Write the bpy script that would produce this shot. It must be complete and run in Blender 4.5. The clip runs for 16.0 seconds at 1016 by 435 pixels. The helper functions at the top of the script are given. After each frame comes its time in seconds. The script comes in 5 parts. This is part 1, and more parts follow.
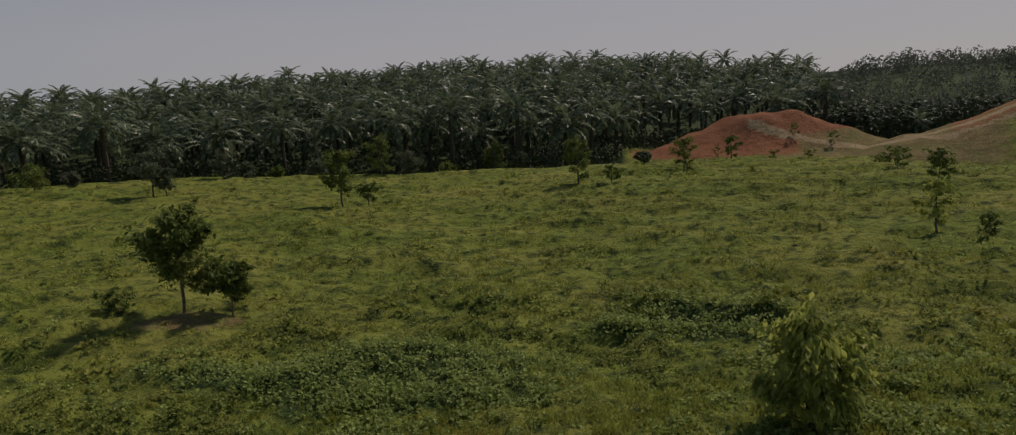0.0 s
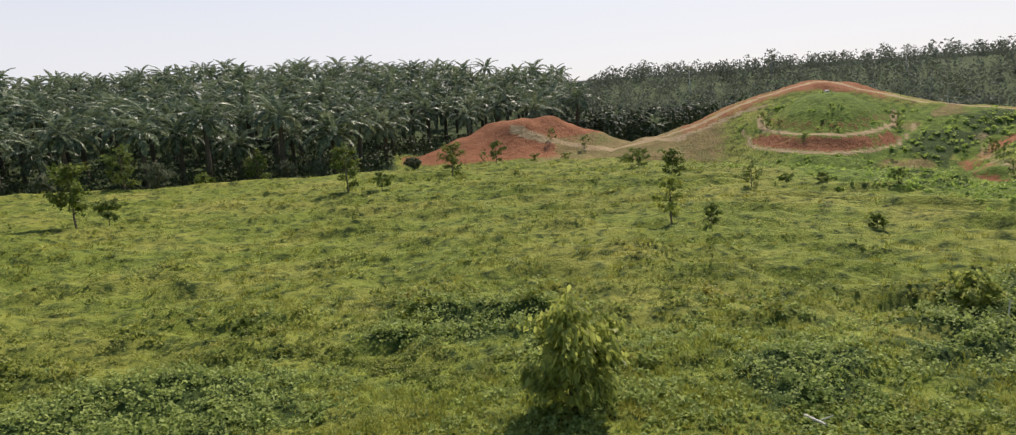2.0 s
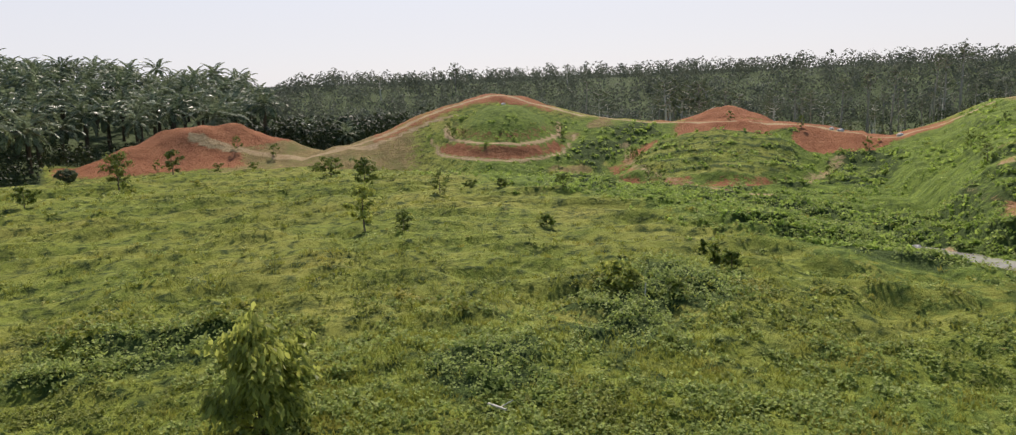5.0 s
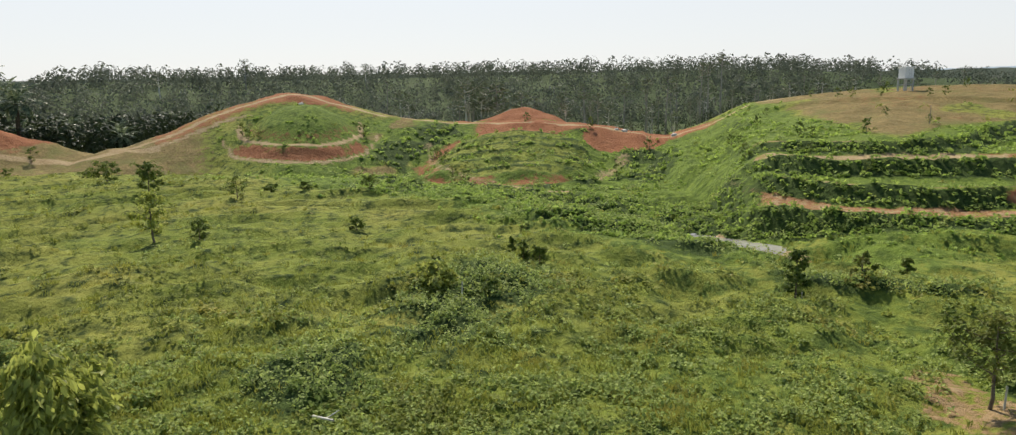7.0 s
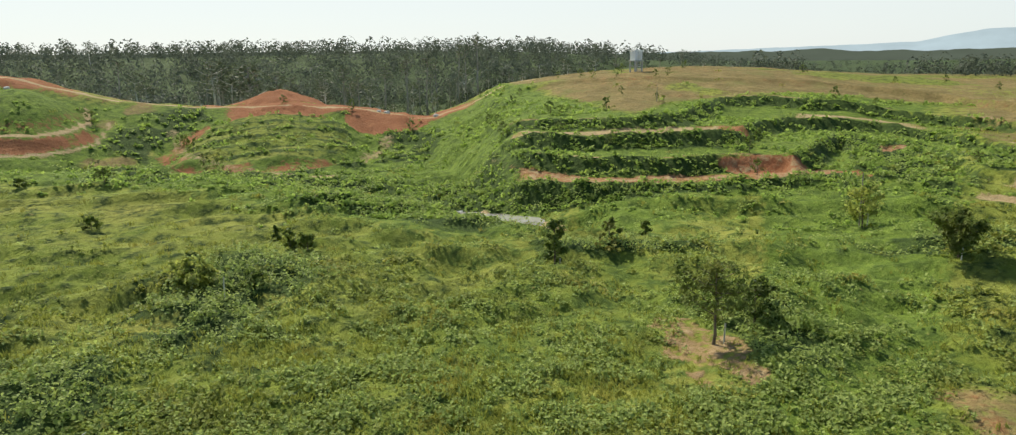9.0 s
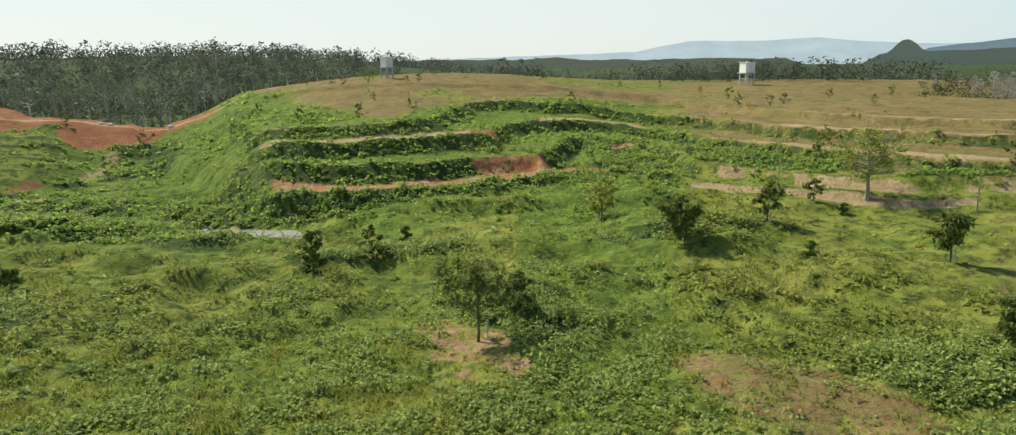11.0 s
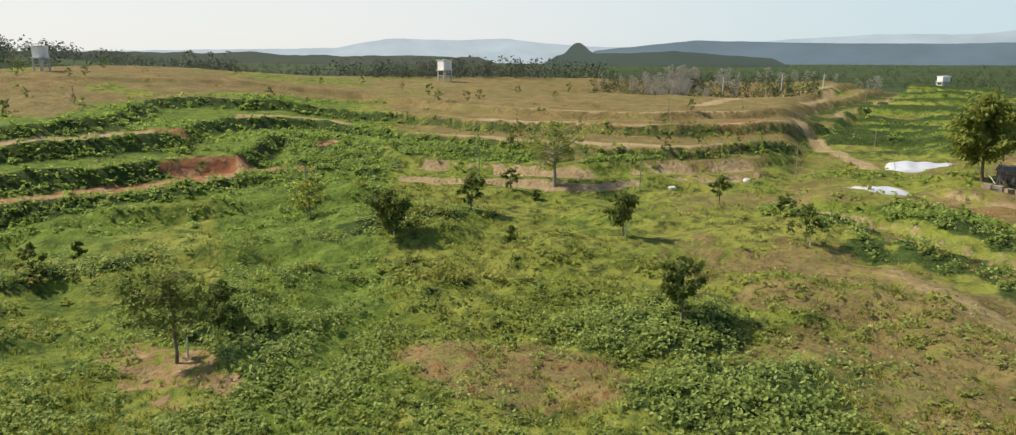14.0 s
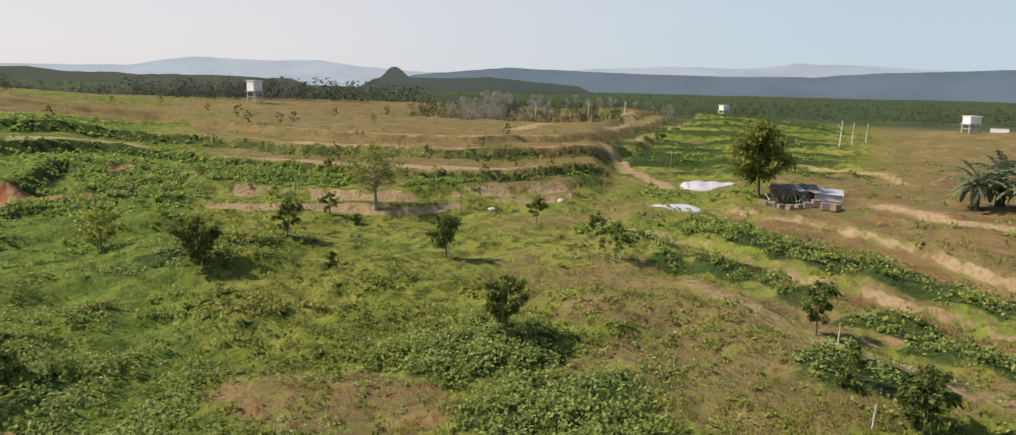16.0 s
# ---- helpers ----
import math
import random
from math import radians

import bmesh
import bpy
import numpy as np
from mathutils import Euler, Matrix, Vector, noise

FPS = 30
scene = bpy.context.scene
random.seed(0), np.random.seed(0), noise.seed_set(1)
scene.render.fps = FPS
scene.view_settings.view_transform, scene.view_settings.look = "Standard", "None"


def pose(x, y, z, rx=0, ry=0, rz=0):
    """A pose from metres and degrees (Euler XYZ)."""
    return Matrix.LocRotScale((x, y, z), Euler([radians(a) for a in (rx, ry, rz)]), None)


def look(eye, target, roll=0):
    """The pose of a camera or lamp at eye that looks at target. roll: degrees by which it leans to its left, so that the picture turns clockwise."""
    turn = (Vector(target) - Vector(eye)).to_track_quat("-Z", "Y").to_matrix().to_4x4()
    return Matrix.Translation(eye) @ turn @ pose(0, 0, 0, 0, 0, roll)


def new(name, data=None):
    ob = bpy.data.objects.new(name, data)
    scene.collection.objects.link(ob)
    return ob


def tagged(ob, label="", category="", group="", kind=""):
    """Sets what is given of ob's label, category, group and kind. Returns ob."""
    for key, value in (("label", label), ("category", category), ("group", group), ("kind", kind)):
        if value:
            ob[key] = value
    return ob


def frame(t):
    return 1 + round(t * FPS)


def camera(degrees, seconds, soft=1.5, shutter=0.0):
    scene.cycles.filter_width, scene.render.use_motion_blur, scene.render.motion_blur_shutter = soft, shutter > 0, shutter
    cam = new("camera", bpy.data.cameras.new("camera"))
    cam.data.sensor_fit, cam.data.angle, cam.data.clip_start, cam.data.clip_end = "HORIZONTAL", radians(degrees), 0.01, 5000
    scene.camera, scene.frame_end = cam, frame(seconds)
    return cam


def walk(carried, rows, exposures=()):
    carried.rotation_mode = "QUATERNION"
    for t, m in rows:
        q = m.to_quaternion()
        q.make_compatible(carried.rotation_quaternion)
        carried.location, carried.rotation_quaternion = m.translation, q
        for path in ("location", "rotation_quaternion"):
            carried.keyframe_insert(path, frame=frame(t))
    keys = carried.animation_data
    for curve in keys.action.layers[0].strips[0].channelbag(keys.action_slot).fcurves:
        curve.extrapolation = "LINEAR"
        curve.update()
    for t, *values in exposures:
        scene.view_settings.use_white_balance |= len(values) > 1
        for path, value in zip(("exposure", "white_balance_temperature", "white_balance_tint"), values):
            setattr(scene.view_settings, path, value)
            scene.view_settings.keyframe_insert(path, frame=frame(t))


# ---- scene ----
EYE = 9.375
cam = camera(70.36, 16.0, soft=1.2)
# seconds, place, yaw, pitch, roll: the camera hangs over a knoll and turns to its right
PATH = [
    (0.0, -0.002, 0.000, 0.000, -0.07, -8.78, 3.48),
    (0.5, -0.010, 0.053, 0.001, -3.22, -8.89, 3.41),
    (1.0, 0.060, -0.002, -0.015, -7.82, -9.13, 3.48),
    (1.5, 0.182, 0.036, -0.031, -12.97, -9.11, 3.20),
    (2.0, 0.246, 0.101, -0.049, -18.12, -9.34, 3.50),
    (2.5, 0.321, 0.086, -0.077, -22.80, -9.30, 2.69),
    (3.0, 0.243, 0.083, -0.045, -26.24, -9.33, 3.17),
    (3.5, 0.267, 0.000, -0.038, -29.75, -9.38, 2.85),
    (4.0, 0.268, -0.076, 0.002, -33.18, -9.33, 1.97),
    (4.5, 0.377, -0.106, -0.026, -37.03, -9.43, 1.81),
    (5.0, 0.506, -0.108, -0.041, -41.92, -9.81, 1.97),
    (7.5, -0.093, 0.240, 0.113, -61.81, -10.72, 0.93),
    (8.0, -0.128, 0.248, 0.106, -66.37, -11.41, 0.81),
    (8.5, -0.130, 0.239, 0.094, -70.56, -11.63, 1.01),
    (9.0, -0.096, 0.147, 0.083, -76.22, -12.04, 1.10),
    (9.5, -0.036, 0.092, 0.054, -82.14, -12.09, 1.00),
    (12.0, 0.604, 0.019, -0.149, -102.49, -12.15, 1.41),
    (12.5, 0.646, -0.007, -0.163, -106.45, -12.41, 1.52),
    (13.0, 0.633, -0.044, -0.165, -110.94, -12.09, 1.06),
    (13.5, 0.614, -0.076, -0.160, -114.25, -12.50, 0.85),
    (14.0, 0.577, -0.114, -0.167, -118.27, -12.26, -0.05),
    (14.5, 0.576, -0.126, -0.166, -122.14, -11.65, -0.44),
    (15.0, 0.599, -0.079, -0.186, -126.53, -11.50, -0.81),
    (15.5, 0.629, -0.094, -0.202, -130.21, -10.67, -1.31),
    (16.0, 0.679, -0.084, -0.208, -132.46, -10.24, -1.29),
]
walk(cam, [(t, pose(x, y, EYE + z, 90 + pitch, roll, yaw)) for t, x, y, z, yaw, pitch, roll in PATH],
     [(0.0, -1.33, 6800, 20), (0.1, -0.98, 6800, 20), (0.2, -0.63, 6800, 20), (0.3, -0.18, 6800, 20), (0.4, 0.02, 6800, 20), (0.5, 0.07, 6700, 17),
      (5.0, -0.02, 6650, 18), (8.5, 0.14, 6680, 5), (12.5, 0.08, 6750, 3), (14.5, 0.09, 6900, 14), (16.0, -0.08, 6900, 18)])

# ---- daylight: hazy sun ahead of the first view, bright sky ----
SUN_BEARING, SUN_HEIGHT = 44.0, 46.0
world = bpy.data.worlds.new("world")
scene.world = world
world.use_nodes = True
wn = world.node_tree
sky = wn.nodes.new("ShaderNodeTexSky")
sky.sky_type = "NISHITA"
sky.sun_disc = False
sky.sun_elevation, sky.sun_rotation = radians(SUN_HEIGHT), radians(SUN_BEARING)
sky.air_density, sky.dust_density, sky.ozone_density = 1.0, 0.6, 1.5
# haze: thick and pale near the horizon, thinning towards the zenith
spot_of = wn.nodes.new("ShaderNodeTexCoord")
height = wn.nodes.new("ShaderNodeSeparateXYZ")
thick = wn.nodes.new("ShaderNodeMapRange")
thick.interpolation_type = "SMOOTHSTEP"
for key, value in (("From Min", 0.08), ("From Max", 0.36), ("To Min", 0.85), ("To Max", 0.0)):
    thick.inputs[key].default_value = value
veil = wn.nodes.new("ShaderNodeMix")
veil.data_type = "RGBA"
# whiter towards the sun
toward = wn.nodes.new("ShaderNodeVectorMath")
toward.operation = "DOT_PRODUCT"
toward.inputs[1].default_value = (math.sin(radians(SUN_BEARING)) * math.cos(radians(SUN_HEIGHT)), math.cos(radians(SUN_BEARING)) * math.cos(radians(SUN_HEIGHT)), math.sin(radians(SUN_HEIGHT)))
near_sun = wn.nodes.new("ShaderNodeMapRange")
near_sun.interpolation_type = "SMOOTHSTEP"
near_sun.inputs["From Min"].default_value, near_sun.inputs["From Max"].default_value = -0.35, 0.45
tone = wn.nodes.new("ShaderNodeMix")
tone.data_type = "RGBA"
tone.inputs[6].default_value, tone.inputs[7].default_value = (4.2, 5.75, 6.75, 1), (6.5, 6.8, 7.1, 1)
wn.links.new(spot_of.outputs["Generated"], toward.inputs[0])
wn.links.new(toward.outputs["Value"], near_sun.inputs["Value"])
wn.links.new(near_sun.outputs["Result"], tone.inputs[0])
wn.links.new(tone.outputs[2], veil.inputs[7])
back = wn.nodes["Background"]
back.inputs["Strength"].default_value = 0.12
wn.links.new(spot_of.outputs["Generated"], height.inputs[0])
wn.links.new(height.outputs["Z"], thick.inputs["Value"])
wn.links.new(thick.outputs["Result"], veil.inputs[0])
wn.links.new(sky.outputs["Color"], veil.inputs[6])
wn.links.new(veil.outputs[2], back.inputs["Color"])
sun_data = bpy.data.lights.new("sun", "SUN")
sun_data.energy, sun_data.angle, sun_data.color = 5.0, radians(3.0), (1.0, 0.93, 0.81)
sun = new("sun", sun_data)
sun.matrix_world = look((0, 0, 60), (-60 * math.sin(radians(SUN_BEARING)), -60 * math.cos(radians(SUN_BEARING)), 60 - 60 * math.tan(radians(SUN_HEIGHT))))


# ---- materials ----
class Nodes:
    """Short hand for a node material."""

    def __init__(self, name):
        self.mat = bpy.data.materials.new(name)
        self.mat.use_nodes = True
        self.tree = self.mat.node_tree
        self.bsdf = self.tree.nodes["Principled BSDF"]
        self.out = self.tree.nodes["Material Output"]

    def add(self, kind, **sockets):
        n = self.tree.nodes.new(kind)
        for k, v in sockets.items():
            self.feed(n, k, v)
        return n

    def feed(self, n, key, v):
        socket = n.inputs[int(key[1:]) if key[0] == "i" and key[1:].isdigit() else key.replace("_", " ")]
        if isinstance(v, bpy.types.NodeSocket):
            self.tree.links.new(v, socket)
        else:
            socket.default_value = v

    def noise(self, scale, detail=4.0, rough=0.6, vector=None):
        n = self.add("ShaderNodeTexNoise", Scale=scale, Detail=detail, Roughness=rough)
        if vector is not None:
            self.feed(n, "Vector", vector)
        return n.outputs["Fac"]

    def span(self, v, a, b):
        n = self.add("ShaderNodeMapRange", Value=v)
        n.inputs["From Min"].default_value, n.inputs["From Max"].default_value = a, b
        return n.outputs["Result"]

    def mix(self, fac, a, b):
        n = self.tree.nodes.new("ShaderNodeMix")
        n.data_type = "RGBA"
        for k, v in ((0, fac), (6, a), (7, b)):
            if isinstance(v, bpy.types.NodeSocket):
                self.tree.links.new(v, n.inputs[k])
            else:
                n.inputs[k].default_value = v if k == 0 else (*v, 1)
        return n.outputs[2]

    def calc(self, op, a, b=0.0):
        n = self.tree.nodes.new("ShaderNodeMath")
        n.operation = op
        for k, v in ((0, a), (1, b)):
            if isinstance(v, bpy.types.NodeSocket):
                self.tree.links.new(v, n.inputs[k])
            else:
                n.inputs[k].default_value = v
        return n.outputs[0]

    def attr(self, name):
        n = self.tree.nodes.new("ShaderNodeAttribute")
        n.attribute_name = name
        return n.outputs["Fac"]

    def place(self):
        return self.tree.nodes.new("ShaderNodeNewGeometry").outputs["Position"]

    def island(self):
        return self.tree.nodes.new("ShaderNodeNewGeometry").outputs["Random Per Island"]

    def chance(self):
        return self.tree.nodes.new("ShaderNodeObjectInfo").outputs["Random"]

    def bumpy(self, height, strength, distance):
        n = self.add("ShaderNodeBump", Height=height)
        n.inputs["Strength"].default_value, n.inputs["Distance"].default_value = strength, distance
        self.feed(self.bsdf, "Normal", n.outputs["Normal"])

    def finish(self, colour, rough=0.8, metal=0.0, spec=0.3):
        if isinstance(colour, tuple):
            colour = (*colour, 1)
        self.feed(self.bsdf, "Base Color", colour)
        self.feed(self.bsdf, "Roughness", rough)
        self.feed(self.bsdf, "Metallic", metal)
        self.feed(self.bsdf, "Specular IOR Level", spec)
        return self.mat


def leaf_material(name, low, high, odd, thin=0.35, rough=0.55, by_object=0.5):
    """Leaves: varied from leaf to leaf and from plant to plant, letting some light through."""
    m = Nodes(name)
    k = m.calc("ADD", m.calc("MULTIPLY", m.island(), 1 - by_object * 0.5), m.calc("MULTIPLY", m.chance(), by_object * 0.5))
    col = m.mix(k, low, high)
    col = m.mix(m.span(m.noise(0.35, 3, 0.6, m.place()), 0.5, 0.75), col, odd)
    m.finish(col, rough, 0, 0.2)
    t = m.add("ShaderNodeBsdfTranslucent", Color=col)
    mixer = m.add("ShaderNodeMixShader", Fac=thin, i1=m.bsdf.outputs[0], i2=t.outputs[0])
    m.tree.links.new(mixer.outputs[0], m.out.inputs["Surface"])
    return m.mat


def bark_material(name, low, high, scale=6.0):
    m = Nodes(name)
    n = m.noise(scale, 5, 0.65, m.place())
    m.bumpy(n, 0.6, 0.03)
    return m.finish(m.mix(m.span(n, 0.3, 0.7), low, high), 0.9, 0, 0.15)


def ground_material():
    m = Nodes("ground_cover")
    p = m.place()
    soil, red, leafy, dry = m.attr("soil"), m.attr("red"), m.attr("leafy"), m.attr("dry")
    fine = m.noise(3.2, 6, 0.7, p)
    mid = m.noise(0.45, 5, 0.65, p)
    wide = m.noise(0.085, 4, 0.6, p)
    grass = m.mix(m.span(mid, 0.3, 0.7), (0.11, 0.155, 0.022), (0.25, 0.285, 0.05))
    grass = m.mix(m.span(wide, 0.45, 0.68), grass, (0.30, 0.29, 0.065))
    lumps = m.noise(1.1, 4, 0.6, p)
    grass = m.mix(m.span(lumps, 0.46, 0.66), grass, (0.035, 0.058, 0.014))
    grass = m.mix(m.span(fine, 0.52, 0.72), grass, (0.27, 0.29, 0.07))
    # Ground under creeper, darkened so the shade between clumps is in the colour.
    leaf = m.mix(m.span(fine, 0.35, 0.65), (0.022, 0.04, 0.012), (0.085, 0.125, 0.03))
    straw = m.mix(m.span(mid, 0.35, 0.65), (0.18, 0.135, 0.055), (0.31, 0.23, 0.095))
    straw = m.mix(m.span(fine, 0.5, 0.7), straw, (0.085, 0.09, 0.028))
    straw = m.mix(m.span(m.noise(0.2, 4, 0.6, p), 0.52, 0.66), straw, (0.19, 0.175, 0.06))
    earth = m.mix(m.span(mid, 0.3, 0.7), (0.34, 0.25, 0.13), (0.50, 0.39, 0.22))
    earth = m.mix(m.span(fine, 0.45, 0.7), earth, (0.27, 0.18, 0.09))
    clay = m.mix(m.span(mid, 0.3, 0.7), (0.25, 0.096, 0.043), (0.38, 0.168, 0.08))
    clay = m.mix(m.span(fine, 0.5, 0.75), clay, (0.18, 0.078, 0.04))
    ragged = m.calc("MULTIPLY", m.calc("ADD", m.calc("SUBTRACT", fine, 0.5), m.calc("MULTIPLY", m.calc("SUBTRACT", lumps, 0.5), 0.9)), 1.3)
    wood_and_shade = m.attr("wooded")

    def edge(mask):
        return m.span(m.calc("ADD", mask, ragged), 0.35, 0.65)

    green = m.mix(m.span(lumps, 0.35, 0.65), (0.17, 0.24, 0.038), (0.075, 0.115, 0.022))
    green = m.mix(m.span(fine, 0.52, 0.72), green, (0.22, 0.275, 0.06))
    col = m.mix(edge(m.attr("lush")), grass, green)
    col = m.mix(edge(dry), col, straw)
    col = m.mix(edge(leafy), col, leaf)
    col = m.mix(edge(red), col, clay)
    col = m.mix(edge(soil), col, earth)
    # Dark tone of wooded ground, doubling as painted shade under the palms.
    col = m.mix(wood_and_shade, col, m.mix(m.span(m.noise(0.05, 5, 0.7, p), 0.35, 0.65), (0.035, 0.055, 0.022), (0.085, 0.115, 0.045)))
    m.bumpy(m.calc("ADD", fine, m.calc("MULTIPLY", lumps, 1.5)), 0.9, 0.22)
    return m.finish(col, 0.95, 0, 0.1)


GROUND = ground_material()
LEAF_TREE = leaf_material("tree_leaf", (0.045, 0.08, 0.018), (0.25, 0.31, 0.065), (0.21, 0.22, 0.055), 0.45)
LEAF_YELLOW = leaf_material("yellow_leaf", (0.09, 0.13, 0.025), (0.58, 0.61, 0.15), (0.48, 0.48, 0.10), 0.5)
LEAF_PALM = leaf_material("palm_leaf", (0.02, 0.045, 0.02), (0.33, 0.39, 0.22), (0.17, 0.205, 0.115), 0.3, 0.38)
TWIG = leaf_material("grey_twig", (0.26, 0.255, 0.21), (0.56, 0.55, 0.48), (0.40, 0.40, 0.34), 0.35)
# Near-black leaves; in the palms' undergrowth this colour stands in for shade.
LEAF_DARK = leaf_material("dark_leaf", (0.02, 0.035, 0.014), (0.06, 0.08, 0.03), (0.05, 0.06, 0.025), 0.2)
LEAF_PLAIN = leaf_material("far_plain_leaf", (0.03, 0.05, 0.02), (0.10, 0.13, 0.05), (0.075, 0.09, 0.045), 0.25)
LEAF_WOOD = leaf_material("wood_leaf", (0.05, 0.07, 0.038), (0.21, 0.24, 0.135), (0.17, 0.185, 0.12), 0.4)
LEAF_CREEPER = leaf_material("creeper_leaf", (0.10, 0.15, 0.027), (0.49, 0.57, 0.165), (0.29, 0.37, 0.09), 0.45, 0.6)
LEAF_BANK = leaf_material("bank_leaf", (0.12, 0.20, 0.036), (0.45, 0.57, 0.125), (0.31, 0.40, 0.09), 0.55, 0.6)
# Greyed leaves: the haze of distance is mixed into their colour.
LEAF_BUSH = leaf_material("hazy_hillside_leaf", (0.055, 0.07, 0.048), (0.15, 0.17, 0.12), (0.15, 0.165, 0.12), 0.4)
LEAF_HERB = leaf_material("herb_leaf", (0.10, 0.135, 0.02), (0.35, 0.385, 0.085), (0.27, 0.29, 0.07), 0.4, 0.65)
LEAF_GRASS = leaf_material("grass_blade", (0.17, 0.21, 0.03), (0.42, 0.43, 0.09), (0.42, 0.37, 0.09), 0.4, 0.6)
BARK = bark_material("brown_bark", (0.10, 0.075, 0.05), (0.22, 0.18, 0.13))
BARK_PALE = bark_material("pale_bark", (0.48, 0.46, 0.40), (0.74, 0.71, 0.63))
BARK_GREY = bark_material("grey_bark", (0.22, 0.20, 0.17), (0.42, 0.39, 0.34))
BARK_PALM = bark_material("palm_trunk_bark", (0.05, 0.042, 0.03), (0.13, 0.105, 0.07), 4.0)
# ---- the lie of the land: plan bearings are clockwise from +y, about the knoll ----
UNIT = 1.25  # metres to one unit of the plan


def lattice(ix, iy, seed):
    h = (ix * 374761393 + iy * 668265263 + seed * 982451653) & 0xFFFFFFFF
    h = ((h ^ (h >> 13)) * 1274126177) & 0xFFFFFFFF
    return ((h ^ (h >> 16)) & 0xFFFF) / 65535.0


def vnoise(x, y, seed=0):
    """Smooth value noise, 0 to 1, one cell a unit."""
    fx, fy = np.floor(x), np.floor(y)
    ix, iy = fx.astype(np.int64), fy.astype(np.int64)
    u, v = x - fx, y - fy
    u, v = u * u * (3 - 2 * u), v * v * (3 - 2 * v)
    a, b = lattice(ix, iy, seed), lattice(ix + 1, iy, seed)
    c, d = lattice(ix, iy + 1, seed), lattice(ix + 1, iy + 1, seed)
    return (a + (b - a) * u) * (1 - v) + (c + (d - c) * u) * v


def fbm(x, y, seed=0, octaves=3):
    total, amp, norm = 0.0, 1.0, 0.0
    for k in range(octaves):
        total = total + amp * vnoise(x * 2 ** k + 17.3 * k, y * 2 ** k - 9.1 * k, seed + k)
        norm += amp
        amp *= 0.5
    return total / norm


def step(x, a, b):
    u = np.clip((x - a) / (b - a), 0, 1)
    return u * u * (3 - 2 * u)


def polar(bearing, r):
    return r * math.sin(radians(bearing)), r * math.cos(radians(bearing))


def bump(x, y, bearing, r, size, across=None, turn=0.0):
    cx, cy = polar(bearing, r)
    dx, dy = x - cx, y - cy
    c, s = math.cos(radians(turn)), math.sin(radians(turn))
    u, v = (dx * c + dy * s) / size, (dy * c - dx * s) / (across or size)
    return np.exp(-(u * u + v * v))


def along(x, y, line):
    """Distance to a polyline of (bearing, r, ...), its side (+ is the far side), and the place along it, in points."""
    best = np.full(x.shape, 1e9)
    where = np.zeros(x.shape)
    side = np.zeros(x.shape)
    pts = [polar(p[0], p[1]) for p in line]
    for k in range(len(pts) - 1):
        (ax, ay), (bx, by) = pts[k], pts[k + 1]
        ex, ey = bx - ax, by - ay
        u = np.clip(((x - ax) * ex + (y - ay) * ey) / (ex * ex + ey * ey), 0, 1)
        d = np.hypot(x - ax - u * ex, y - ay - u * ey)
        near = d < best
        best = np.where(near, d, best)
        where = np.where(near, k + u, where)
        side = np.where(near, np.sign(-(ex * (y - ay) - ey * (x - ax)) * -1), side)
    return best, side, where


# foot of the terraced plateau, with its cove, and round the back
FOOT = [(68, 96), (70, 74), (72.5, 58), (75, 50), (80, 45), (86, 43), (93, 43.5), (98, 46), (100.5, 50), (99.5, 58), (100, 67), (103, 71),
        (107, 70.5), (111, 67.5), (116, 64), (121, 61.5), (127, 60), (133, 60), (137, 61.5), (140.5, 66), (143, 78), (146, 105),
        (150, 170), (130, 260), (100, 260), (78, 200), (69, 125)]
RIDGE = [(30, 106, 0.7), (32.5, 108, 2.2), (35, 110, 4.1), (38, 113, 6.0), (40.8, 116, 7.3), (42.5, 115.5, 6.9), (44, 113, 5.7), (48, 110, 3.7), (53, 108, 2.6), (60, 106, 2.6),
         (66, 103, 1.7), (70, 100, 1.0), (75, 103, 3.6), (80, 108, 5.6)]
STREAM = [(58, 64), (66, 55), (70, 48.5), (74, 43.5), (79, 38.5), (82, 36.5)]
BANK_A = [(138, 40), (142.6, 36.7), (147.5, 35.4), (151.8, 32.4), (153.9, 31.2), (158.4, 29.6), (162.1, 28.5), (165.5, 27.8), (169.2, 26.9), (176, 25.5)]
BANK_B = [(147, 44.5), (150.4, 42.9), (154.1, 42.3), (159, 38.6), (162.9, 36), (166.5, 33.7), (168.8, 32), (176, 30)]
